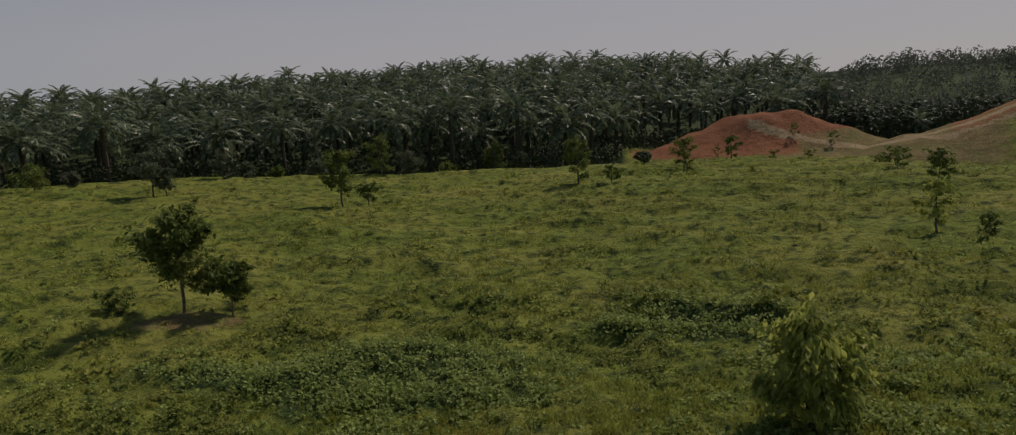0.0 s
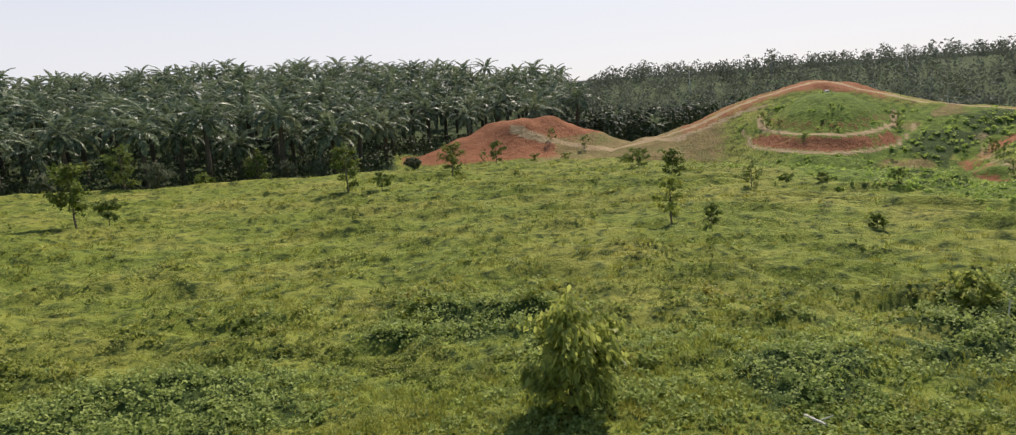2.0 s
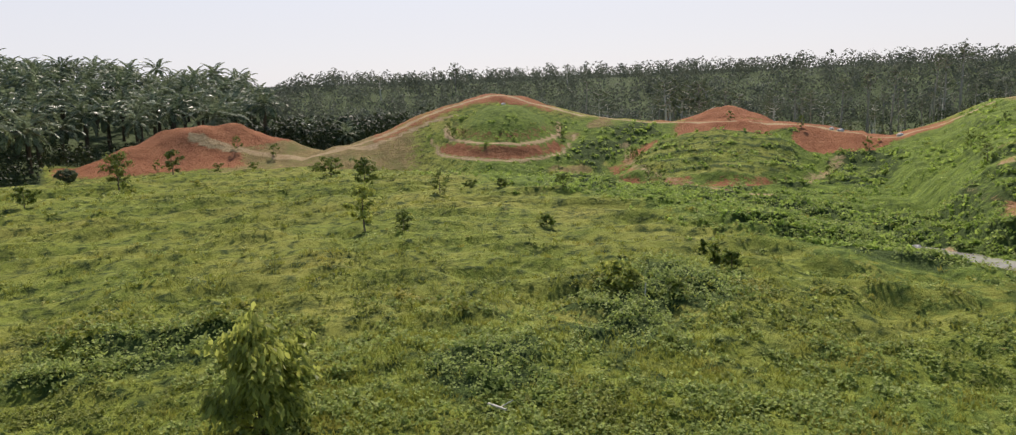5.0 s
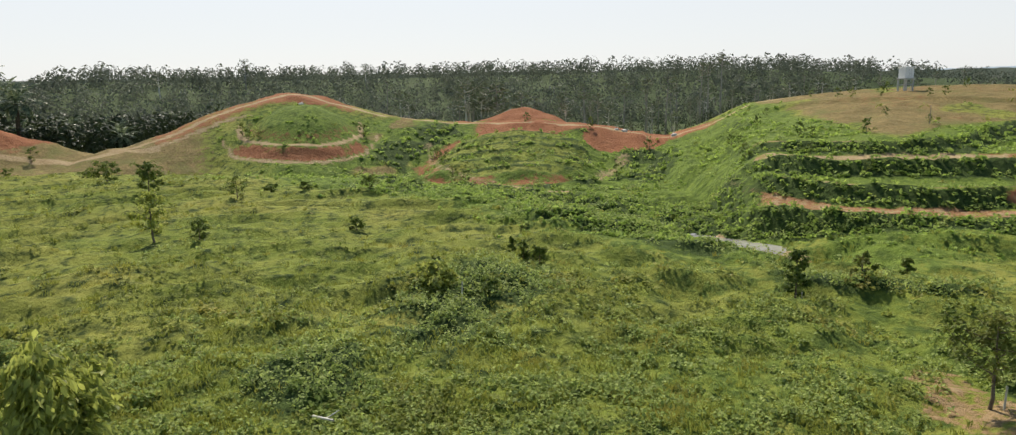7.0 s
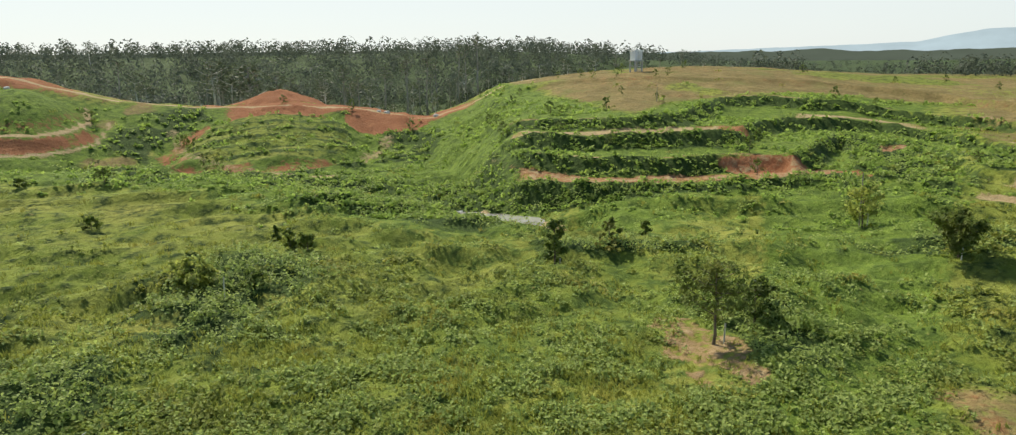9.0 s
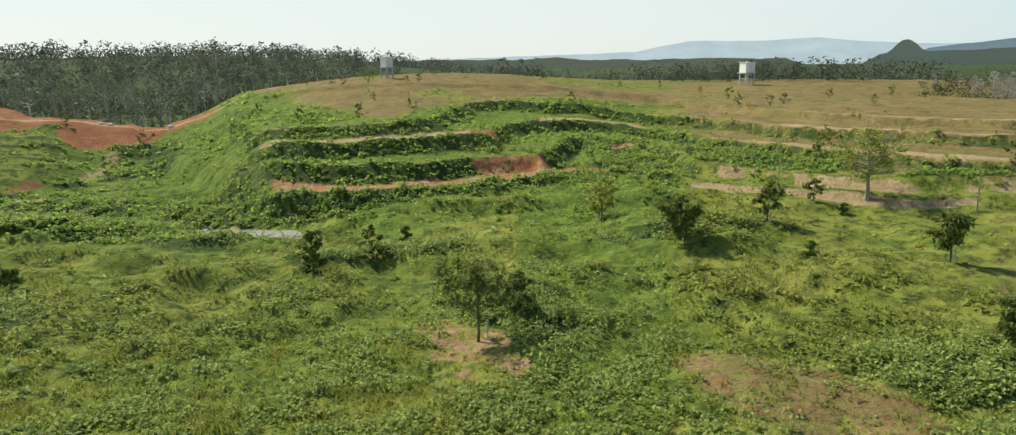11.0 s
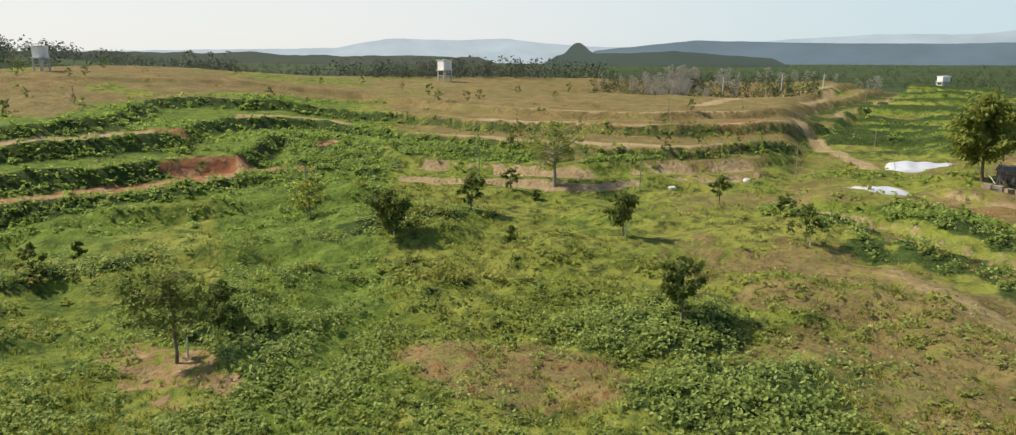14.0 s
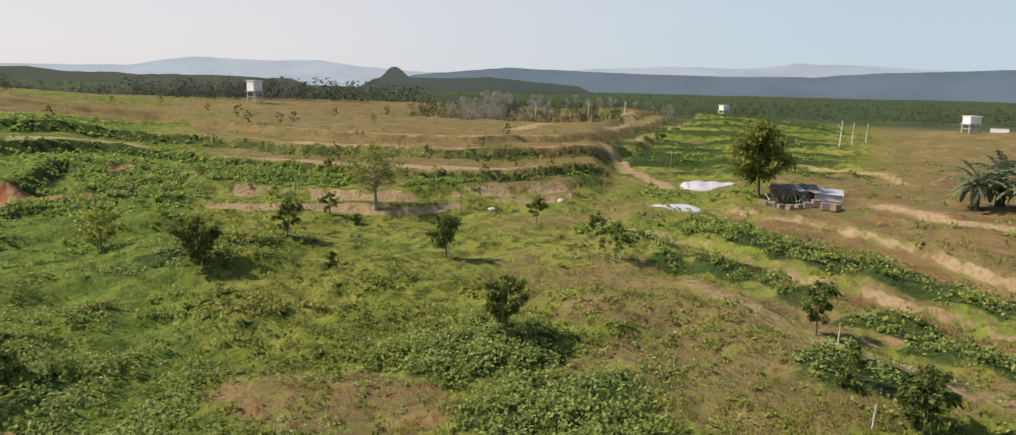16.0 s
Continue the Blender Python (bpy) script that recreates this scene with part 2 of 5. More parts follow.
# terraces of the plateau: front edge, and the height of its lip before and past the cove
TIERS = [
    ([(70, 56), (72, 53), (74, 50), (77, 46.8), (82, 44), (88, 44.6), (92, 45.3), (96, 46.8), (101, 49.3), (101.8, 52), (103, 58), (105, 60), (107, 56), (108, 48.5), (109.5, 46.5), (114, 44.8),
      (120, 43.8), (125, 43.4), (132, 46), (137.5, 49), (140, 54)], 0.2, 0.35),
    ([(70, 62), (74, 56), (78, 50.8), (82.3, 48.6), (88.7, 48.7), (93.6, 51.2), (97.6, 52), (98.8, 56), (100.5, 64), (104, 66), (107, 61), (109.6, 50.3), (114, 48), (119.5, 46.2),
      (124, 45.4), (132, 47.8), (137, 51.5), (140, 57)], 1.2, 0.9),
    ([(70, 68), (74, 60), (76, 56.5), (80, 53.6), (88, 55), (92, 57), (93.5, 59), (95, 65), (98, 70), (103, 71.6), (106.3, 68), (110.8, 60.5), (114, 57), (118.5, 53.2), (125, 50.2),
      (132, 49.4), (135, 52.5), (140, 60)], 2.2, 1.6),
    ([(70, 72), (76, 62.5), (80, 60.5), (85, 58.5), (88, 61), (89.8, 65), (91.2, 72), (92.5, 77.5), (96, 79), (103, 77), (109.4, 72), (113, 66.5), (116, 62.5), (119.3, 60.3),
      (125, 57.5), (131, 57), (136, 61), (140, 66)], 2.9, 2.4),
    ([(70, 95), (84, 90), (90, 89), (96.5, 91), (103, 90), (107, 87.5), (111, 81), (115.2, 71.3), (119, 67.3), (124, 64.5), (130, 63.5), (136, 68), (140, 74)], 3.2, 3.0),
]
RIM = [(-180, 90), (-40, 92), (-25, 88), (0, 82), (25, 80), (35, 68), (48, 56), (60, 40), (68, 33), (80, 31), (88, 36), (95, 60), (100, 200), (180, 200)]


TRACKS = [  # line, half width, bareness
    ([(132.8, 77.4), (134.5, 86), (136, 95), (138.5, 110), (142, 116)], 0.95, 0.95),
    ([(29, 105), (32.5, 107.5), (35, 109.5), (38, 112.5), (40.8, 115.5), (42.5, 115), (44, 112.6), (46, 111)], 0.7, 0.95),
    ([(31, 103), (34, 105.5), (36.5, 107), (38, 107.5)], 0.4, 0.85),
    ([(18.5, 107.5), (20.5, 105.5), (23, 104.5), (26, 104), (29, 104), (31.5, 103)], 0.8, 0.9),
    ([(46, 109.8), (50, 108), (53, 106.2), (60, 104), (66, 101), (70, 98.2), (75, 101.4), (79, 105.5)], 0.8, 0.95),
    ([(57, 73), (60, 70.5), (62.5, 68.5)], 0.5, 0.9),
    ([(51.3, 97), (51.6, 90), (52.5, 82), (55, 76), (58, 73.5)], 0.8, 0.42),
    ([(64, 78), (65.5, 84), (66.5, 91)], 0.8, 0.5),
    ([(142, 113), (141.3, 104), (140.4, 88)], 0.7, 0.9),
    ([(140, 72), (141.5, 65), (143.3, 58.5), (145, 55)], 0.8, 0.75),
    ([(147, 28.6), (149.2, 27.4), (153, 24.6), (156.3, 22.9), (160.9, 22.2), (166, 21.2), (172, 20.8)], 0.75, 0.5),
]
LEDGES = [  # line, height of its cut face, bareness
    ([(158, 48), (161.6, 46.2), (164.8, 43.8), (168.4, 42.2), (173, 41)], 0.34, 0.8),
    ([(152.5, 68), (154.1, 68.3), (157.2, 67.3), (159.7, 64.3), (162.1, 57.1)], 0.4, 0.7),
]
BARE = [(92.4, 18.5, 2.3, 1.1, 20), (90.0, 20.3, 1.5, 0.8, 10), (159, 24.5, 1.2, 0.5, 30)]
CREEPER = [(14, 24, 4.0, 2.6, -15), (-12, 20, 5, 3, 0), (52, 24, 4.5, 2.6, 45), (132.5, 19.5, 3.4, 2.8, 40), (137, 17, 3, 3, 0), 
           (41, 19, 2.2, 1.6, 40), (97, 20, 2.6, 1.6, 0), (160, 21, 2.6, 1.6, 60), (56, 27, 4, 2, 50), (84, 30, 4, 1.5, 90), (109, 33, 4, 1.6, 100)]
# Dry ground; those at 153 and 157 also put corner shade into the colour.
DRY_PATCHES = [(-25, 28.4, 2.8, 1.2, 0), (118, 17, 3.6, 2.2, 30), (153, 19.5, 8, 4, 50), (157, 27, 6, 3, 60), (142, 28, 6, 3, 40), (146, 24, 5, 2.4, 40)]


def tier_lines(x, y, r, bearing):
    """For each terrace: distance behind its lip, width of its face, lip height, and how squarely it faces the knoll."""
    west = 1 - step(bearing, 99, 106)
    cove = step(bearing, 100.8, 102) * (1 - step(bearing, 106.5, 108))
    out = []
    for k, (line, high, low) in enumerate(TIERS):
        bs, rs = [p[0] for p in line], [p[1] for p in line]
        front = np.interp(bearing, bs, rs) + 0.9 * (fbm(x / 4, y / 4, 301 + k) - 0.5)
        tilt = (np.interp(bearing + 0.4, bs, rs) - np.interp(bearing - 0.4, bs, rs)) / (radians(0.8) * np.maximum(r, 20))
        facing = 1 / np.sqrt(1 + tilt * tilt)
        facing = np.maximum(facing, 0.25)
        width = 0.6 + 0.75 * west + (9 * cove if k < 2 else 0)
        out.append(((r - front) * (facing * (1 - cove) + cove), width, high * west + low * (1 - west), facing))
    return out


def swells(x, y):
    """The knoll's uneven rows: low swells that follow its contours."""
    r = np.hypot(x, y)
    bearing = np.degrees(np.arctan2(x, y)) + 9 * fbm(x / 16, y / 16, 375, 2)
    return fbm(bearing * 0.19, r / 1.35 + 2.2 * fbm(x / 12, y / 12, 373, 2), 371, 2)


def inside(x, y):
    """Signed distance into the plateau from its foot."""
    d, _, _ = along(x, y, FOOT + FOOT[:1])
    pts = [polar(*p) for p in FOOT]
    within = np.zeros(x.shape, bool)
    for k in range(len(pts)):
        (ax, ay), (bx, by) = pts[k], pts[k - 1]
        cross = (ay > y) != (by > y)
        with np.errstate(divide="ignore", invalid="ignore"):
            within ^= cross & (x < (bx - ax) * (y - ay) / ((by - ay) if by != ay else 1e-9) + ax)
    return np.where(within, d, -d)


def terrain(x, y):
    """Height of the ground, and masks: soil, leafy (dense creeper), dry, red, lush."""
    x, y = np.asarray(x, float) / UNIT, np.asarray(y, float) / UNIT
    r = np.hypot(x, y)
    bearing = np.degrees(np.arctan2(x, y))
    wob = fbm(x / 14, y / 14, 3)
    # the knoll's field, rising a little to the north-west, falling off past its rim
    z = 0.045 * np.maximum(0, -x - 5) * step(r, 5, 40)
    rim = np.interp(bearing, [p[0] for p in RIM], [p[1] for p in RIM]) + 5 * (wob - 0.5)
    fall = step(r - rim, 0, 26)
    z = z * (1 - fall) - 2.4 * fall
    # far land
    start = 95 + 27 * step(bearing, 4, 14)
    crest = np.interp(bearing, [-120, -60, -40, -32, -24, -15, -8, 0, 7, 14, 21, 24, 32], [2, 5, 8, 10.0, 11.0, 12.8, 13.2, 13.4, 13.6, 11.4, 8.0, 3.0, 0])
    z = z + crest * np.clip((r - start) / (207 - start), 0, 1.05)
    z = z + 14.3 * step(r, 160, 300) * step(bearing, 18, 30) * (1 - step(bearing, 74, 110))
    beyond = step(r, 118, 160) * step(bearing, 30, 90)
    z = z + beyond * (1 - step(bearing, 60, 100)) * 1.0
    soil = np.zeros(x.shape)
    red = np.zeros(x.shape)
    leafy = np.zeros(x.shape)
    dry = np.zeros(x.shape)
    # the red bank beside the palms, with a track over it
    h = 6.2 * bump(x, y, 18.6, 112, 13.5, 9, -18) + 1.7 * bump(x, y, 26, 110, 11, 8, -25)
    h = h * (0.72 + 0.5 * fbm(x / 6, y / 6, 93))
    z = z + h
    ragged = 7 * (fbm(x / 5, y / 5, 91) - 0.5)
    red = np.maximum(red, step(h, 0.7, 1.6) * (1 - step(bearing + ragged, 20, 25)))
    red = np.maximum(red, step(h, 3.7, 4.4))
    dry = np.maximum(dry, step(h, 0.5, 1.2) * step(bearing + ragged, 20, 25) * 0.8)
    # the ridge with the track
    rag2 = 1.6 * (fbm(x / 3, y / 3, 5) - 0.5)
    dist, _, where = along(x, y, RIDGE)
    top = np.interp(where, range(len(RIDGE)), [p[2] for p in RIDGE])
    spur = top - 0.30 * np.maximum(0, dist - 2.5) + 0.5 * (fbm(x / 5, y / 5, 57) - 0.5)
    z = np.maximum(z, spur)
    red = np.maximum(red, (1 - step(dist + rag2, 2.6 - 0.8 * step(bearing, 52, 54) * (1 - step(bearing, 61, 63)), 5.0 - 1.6 * step(bearing, 52, 54) * (1 - step(bearing, 61, 63)))) * (0.62 + 0.35 * step(bearing, 53, 56)) * (1 - step(bearing, 72, 75)) * (1 - 0.5 * step(bearing, 45, 46.5) * (1 - step(bearing, 52, 54))))
    lush = step(spur, -2, -1) * step(bearing, 30, 33) * (1 - step(bearing, 38, 44)) * 0.4
    dull = step(bearing, 17, 22) * (1 - step(bearing, 33, 37)) * step(r, 80, 86) * (1 - step(r, 108, 112))
    dry, lush = np.maximum(dry, dull * 0.75), lush * (1 - dull)
    red = red * (1 - dull * step(bearing, 24, 27) * (1 - step(bearing, 30.5, 32)))
    # round knoll: a green dome inside its ring track, with a red cut and a second bench below
    away, across = (math.sin(radians(41.7)), math.cos(radians(41.7))), (math.cos(radians(41.7)), -math.sin(radians(41.7)))
    cx, cy = polar(41.7, 105)
    v, u = (x - cx) * away[0] + (y - cy) * away[1], (x - cx) * across[0] + (y - cy) * across[1]
    e = np.hypot(u / 7.6, v / np.where(v < 0, 12.0, 14.0)) + 0.03 * rag2
    lay = np.interp(e, [0, 0.35, 0.7, 0.9, 1.0, 1.12, 1.30, 1.40, 1.6, 2.1], [5.2, 4.7, 3.2, 1.8, 1.2, 1.1, -0.35, -0.6, -1.6, -3.4]) + 0.05 * np.clip(v + 12, -3, 14)
    z = np.maximum(z, lay)
    ahead = 1 - step(v, -3, 2)
    soil = np.maximum(soil, ahead * step(e, 0.99, 1.02) * (1 - step(e, 1.10, 1.14)) * 0.95)
    red = np.maximum(red, (1 - step(v + 2 * rag2, -9.5, -6.5)) * step(e, 1.12, 1.16) * (1 - step(e, 1.28, 1.34)) * (0.55 + 0.5 * step(fbm(x / 3.5, y / 2, 6), 0.25, 0.45)))
    soil = np.maximum(soil, (1 - step(v, -6, -2)) * step(e, 1.29, 1.32) * (1 - step(e, 1.37, 1.41)) * 0.75)
    red = np.maximum(red, step(e, 0.7, 0.85) * (1 - step(e, 0.95, 1.0)) * ahead * 0.4)
    red = np.maximum(red, step(v, 4, 7) * (1 - step(e, 1.0, 1.3)) * 0.8)
    dome = (1 - step(e, 0.85, 0.95)) * (1 - step(v, 4, 7))
    lush = np.maximum(lush, dome * 0.5)
    flank = step(e, 1.1, 1.2) * (1 - step(e, 1.8, 2.4)) * step(u, 2, 7)
    lush = np.maximum(lush, flank * 0.3)
    dry = np.maximum(dry, flank * 0.7 * step(fbm(x / 4, y / 4, 8), 0.4, 0.6))
    # the green mound below the ridge, with red earth round it and a red cut behind
    away, across = (math.sin(radians(58)), math.cos(radians(58))), (math.cos(radians(58)), -math.sin(radians(58)))
    cx, cy = polar(58, 87.5)
    v, u = (x - cx) * away[0] + (y - cy) * away[1], (x - cx) * across[0] + (y - cy) * across[1]
    e = np.hypot(u / 11.3, v / 12.5) + 0.10 * rag2
    z = z + 2.1 * np.clip(1 - e * e, 0, 1) ** 0.7
    cut = 3.3 * np.clip(1 - np.hypot((u - 2.0) / 10.5, (v - 26.5) / 6.5), 0, 1) * (0.8 + 0.5 * fbm(x / 3, y / 3, 59))
    z = z + cut
    red = np.maximum(red, step(cut, 0.2, 0.5))
    red = np.maximum(red, bump(x, y, 66.6, 97, 5.5, 4, -66) > 0.35)
    mound = 1 - step(e, 0.78, 0.9)
    skirt = step(e, 0.80, 0.92) * (1 - step(e, 1.02, 1.16))
    red = np.maximum(red, skirt * (1 - step(u, 4, 9)) * (0.62 + 0.3 * (v > 6)) * step(fbm(x / 2.6, y / 2.6, 17), 0.28, 0.45))
    red = np.maximum(red, step(v, 11, 13) * (1 - step(v, 17, 19)) * step(u, -7, -4) * (1 - step(u, 13, 16)) * 0.85)
    ribs = np.sin(v * 2.3 + 5 * (fbm(x / 5, y / 5, 18) - 0.5))
    leafy = np.maximum(leafy, mound * (0.62 * step(ribs, 0.2, 0.6) + 0.5 * step(u, 5, 9)))
    around = step(e, 1.1, 1.25) * (1 - step(e, 1.5, 1.9)) * step(fbm(x / 5, y / 5, 15), 0.38, 0.5)
    leafy = np.maximum(leafy, around * 0.95)
    # terraced plateau
    d = inside(x, y)
    on_tiers = step(bearing, 73.5, 78) * step(r, 40, 41) * (1 - step(bearing, 138.5, 141.5)) * (1 - step(r, 120, 165))
    d = d + 1.6 * (fbm(x / 9, y / 9, 11) - 0.5)
    steps = 1.0 * step(d, 0, 1.3) + 1.0 * step(d, 4.2, 5.5) + 1.0 * step(d, 8.6, 9.9) + 0.5 * step(d, 13.0, 14.0)
    smooth = 3.5 * step(d, 0, 22)
    terraced = step(bearing, 72, 77)
    up = terraced * steps + (1 - terraced) * smooth
    up = up + 0.03 * np.clip(d - 14, 0, 60) * step(bearing, 70, 85)
    level = 1 - step(r, 115, 165)
    low = -0.6 * step(d, -25, 0) * step(bearing, 60, 80) * (1 - step(bearing, 100, 112))
    field = z
    z = np.where(d > 0, z * (1 - step(d, 0, 3)) * 1.0 + step(d, 0, 3) * np.maximum(z * (1 - step(d, 0, 12)), 0), z)
    z = z + low * (d <= 0) * (z > -0.6)
    z = np.where((d > 0) & (z > -0.6), z - 0.6 * (1 - step(d, 0, 10)) * (1 - step(bearing, 100, 112)), z)
    z = z + up * np.clip(level + 0.25, 0, 1)
    tiers = tier_lines(x, y, r, bearing)
    behind, width, lip, _ = tiers[0]
    onset = step(behind, -width, 0)
    stepped = lip + 0.03 * np.clip(d - 14, 0, 60)
    for (_, _, below, _), (behind, width, lip, _) in zip(tiers, tiers[1:]):
        stepped = stepped + (lip - below) * step(behind, -width, 0) + 0.08 * step(behind, -0.6, 0) * (1 - step(behind, 0.2, 0.7))
    z = z * (1 - on_tiers) + on_tiers * (field * (1 - onset) + stepped * onset)
    z = z + 2.9 * bump(x, y, 87, 106, 30) * step(d, 0, 20)
    on = (d > 0) & (terraced > 0.4) & (r < 170)
    face = np.zeros(x.shape)
    tread = np.zeros(x.shape)
    for a, b in ((0, 1.3), (4.2, 5.5), (8.6, 9.9), (13.0, 14.0)):
        face = np.maximum(face, step(d, a - 1.2, a) * (1 - step(d, b - 0.2, b + 0.3)))
        tread = np.maximum(tread, step(d, b - 0.1, b + 0.3) * (1 - step(d, b + 0.5 + wob, b + 1.1 + wob)))
    face, tread = face * (1 - on_tiers), tread * (1 - on_tiers)
    cove = step(bearing, 94, 97) * (1 - step(bearing, 107, 110)) * (r < 74)
    east = step(bearing, 104, 112)
    crumbs = step(fbm(x / 2.2, y / 2.2, 331), 0.3, 0.5)
    for k, (behind, width, lip, facing) in enumerate(tiers):
        square = step(facing, 0.5, 0.8) * on_tiers
        front = step(behind, -width - 0.8, -width - 0.1) * (1 - step(behind, -0.15, 0.1)) * on_tiers
        bench = step(behind, 0.1, 0.3) * square
        ledge = [2.4, 1.0, 2.8, 1.0, 0.5][k] * (0.6 + 0.8 * fbm(x / 6, y / 6, 340 + k))
        bench = bench * (1 - step(behind, ledge, ledge + 0.5))
        narrow = step(behind, -0.1, 0.1) * (1 - step(behind, [0.3, 0.4, 1.5, 1.3, 1.1][k] * (0.5 + wob), [0.6, 0.8, 2.0, 1.8, 1.6][k] * (0.5 + wob))) * square
        worn = step(fbm(x / 7, y / 7, 350 + k), 0.2, 0.36)
        if k < 4:
            leafy = np.maximum(leafy, front * (r > 41) * (1 - 0.75 * east if k < 2 else 1 - 0.45 * east))
        if k < 2:
            soil = np.maximum(soil, front * east * crumbs * 0.95 * square * (1 - step(bearing, 137, 139.5)))
        else:
            soil = np.maximum(soil, narrow * east * worn * (1.0, 0.95, 0.85)[k - 2])
            dry = np.maximum(dry, front * east * 0.6)
        soil = np.maximum(soil, bench * (1 - east) * worn * (0.5, 0.66 * (bearing < 85), 0.8, 0.5, 0)[k])
        red = np.maximum(red, bench * (1 - east) * (0.75 * worn, 0.1, 0.55, 0.3, 0)[k])
        dry = np.maximum(dry, bench * (1 - east) * (0.5, 0.85, 0.6, 0.7, 0)[k])
    patch = fbm(x / 10, y / 10, 21)
    leafy = np.maximum(leafy, face * terraced * (1 - 0.55 * east))
    soil = np.maximum(soil, tread * terraced * 0.5 * step(patch, 0.26, 0.42))
    red = np.maximum(red, 0.8 * step(fbm(x / 3, y / 3, 35), 0.35, 0.6) * east * step(d, -4, -2) * (1 - step(d, 6, 9)) * step(bearing, 119, 125) * (1 - step(bearing, 136, 140)) * step(patch, 0.35, 0.5) * 0.75)
    grown = np.clip(bump(x, y, 117, 92, 13, 8, -117) * 1.3 + step(fbm(x / 9, y / 9, 23), 0.56, 0.66) + bump(x, y, 128, 84, 10, 6, -128), 0, 1)
    dry = np.maximum(dry, on * step(d, 13.5, 16) * (0.7 + 0.4 * patch) * (1 - 0.7 * grown))
    red = np.maximum(red, on * step(d, 15, 18) * step(fbm(x / 6, y / 6, 24), 0.56, 0.64) * 0.3 * (1 - grown))
    dry = np.maximum(dry, on * east * (0.75 + 0.35 * patch) * (1 - 0.6 * grown))
    upper = step(tiers[2][0], -0.5, 0.5)
    verge = on_tiers * step(bearing, 107, 110) * step(tiers[1][0], 0.2, 0.5) * (1 - step(tiers[2][0], -0.4, -0.1)) * step(fbm(x / 4, y / 4, 401), 0.3, 0.45)
    leafy = np.maximum(leafy, verge * 0.85)
    dry = np.maximum(dry, on_tiers * upper * step(bearing + 5 * (fbm(x / 6, y / 6, 399) - 0.5), 105, 115) * (0.62 + 0.4 * patch) * (1 - step(leafy, 0.4, 0.7)))
    lines = np.sin(d * 1.25 + 3 * (fbm(x / 14, y / 14, 391) - 0.5)) + 0.5 * (fbm(x / 6, y / 6, 393) - 0.5)
    soil = np.maximum(soil, on * east * step(d, 15, 17) * (1 - step(d, 44, 52)) * step(lines, 0.8, 0.95) * 0.55 * (1 - grown))
    red = np.maximum(red, on * east * step(d, 8, 14) * step(fbm(x / 7, y / 4, 395), 0.5, 0.6) * 0.5 * (1 - grown) * (r < 98))
    dry = np.maximum(dry, step(bearing, 113, 120) * (1 - step(bearing, 137, 139)) * step(r, 46, 48) * (1 - step(r, 66, 70)) * (0.45 + 0.5 * patch))
    z = z - 2.3 * bump(x, y, 131, 108, 20, 11, -131)
    # rows on the gentle hills to the south
    h = 3.9 * bump(x, y, 143.5, 118, 24) + 2.6 * bump(x, y, 170, 114, 20) + 0.5 * bump(x, y, 157, 112, 26)
    rows = h + 0.16 * np.sin(h * 9.0)
    z = z + np.where(d > 0, 0.3 * h * level, rows)
    dry = np.maximum(dry, step(bearing, 155, 163) * step(r, 52, 62) * (1 - step(r, 300, 400)) * 0.9)
    bands = np.sin(r * 0.95 + 3.0 * (fbm(x / 16, y / 16, 95) - 0.5) - 0.12 * (bearing - 145))
    slope = step(bearing, 138, 142) * (1 - step(bearing, 155, 160)) * step(r, 58, 64) * (1 - step(r, 120, 126)) * (d < 4)
    leafy = np.maximum(leafy, slope * step(bands, 0.0, 0.6) * 0.9)
    z = z + slope * 0.22 * bands
    dry = np.maximum(dry, slope * step(-bands, 0.75, 0.95) * 0.5)
    # cut banks
    da, sa, wa = along(x, y, BANK_A)
    fade = step(bearing, 139.5, 142.5)
    frayed = 1.2 * (fbm(x / 2.5, y / 2.5, 97) - 0.5)
    crumbly = 0.9 * (fbm(x / 0.9, y / 0.9, 381, 2) - 0.5)
    sd = da * sa + 0.5 * frayed + 0.5 * crumbly
    broken = 0.55 + 0.45 * step(fbm(x / 2.2, y / 2.2, 29), 0.34, 0.5)
    db, sb, wb = along(x, y, BANK_B)
    fadeb = step(bearing, 147, 150)
    sd2 = db * sb + 0.5 * frayed + 0.5 * crumbly
    near_a, near_b = (da < 8), (db < 9)
    z = z + 0.38 * step(sd, -0.2, 0.1) * fade * (1 - step(r, 80, 140))
    z = z + 0.42 * step(sd2, -0.25, 0.1) * fadeb * (1 - step(r, 80, 140))
    soil = np.maximum(soil, fade * 0.8 * broken * step(sd, -0.32, -0.18) * (1 - step(sd, 0.0, 0.25)) * near_a)
    soil = np.maximum(soil, fadeb * 0.8 * broken * step(sd2, -0.3, -0.15) * (1 - step(sd2, 0.0, 0.25)) * near_b)
    # a worn strip below each face, creeper on the bench between them
    dry = np.maximum(dry, fade * step(sd, -2.6, -1.6) * (1 - step(sd, -0.5, -0.3)) * near_a * 0.9)
    red = np.maximum(red, fade * step(sd, -2.0, -1.2) * (1 - step(sd, -0.5, -0.3)) * near_a * 0.45 * step(bearing, 147, 152))
    between = fade * step(sd, 0.4, 0.8) * near_a * (1 - step(sd, 3.2, 4.0)) * (1 - fadeb * step(sd2, -2.6, -1.9))
    leafy = np.maximum(leafy, between * 0.95 * step(bearing, 144, 147))
    strip = fadeb * step(sd2, -2.4, -1.8) * (1 - step(sd2, -0.5, -0.3)) * near_b
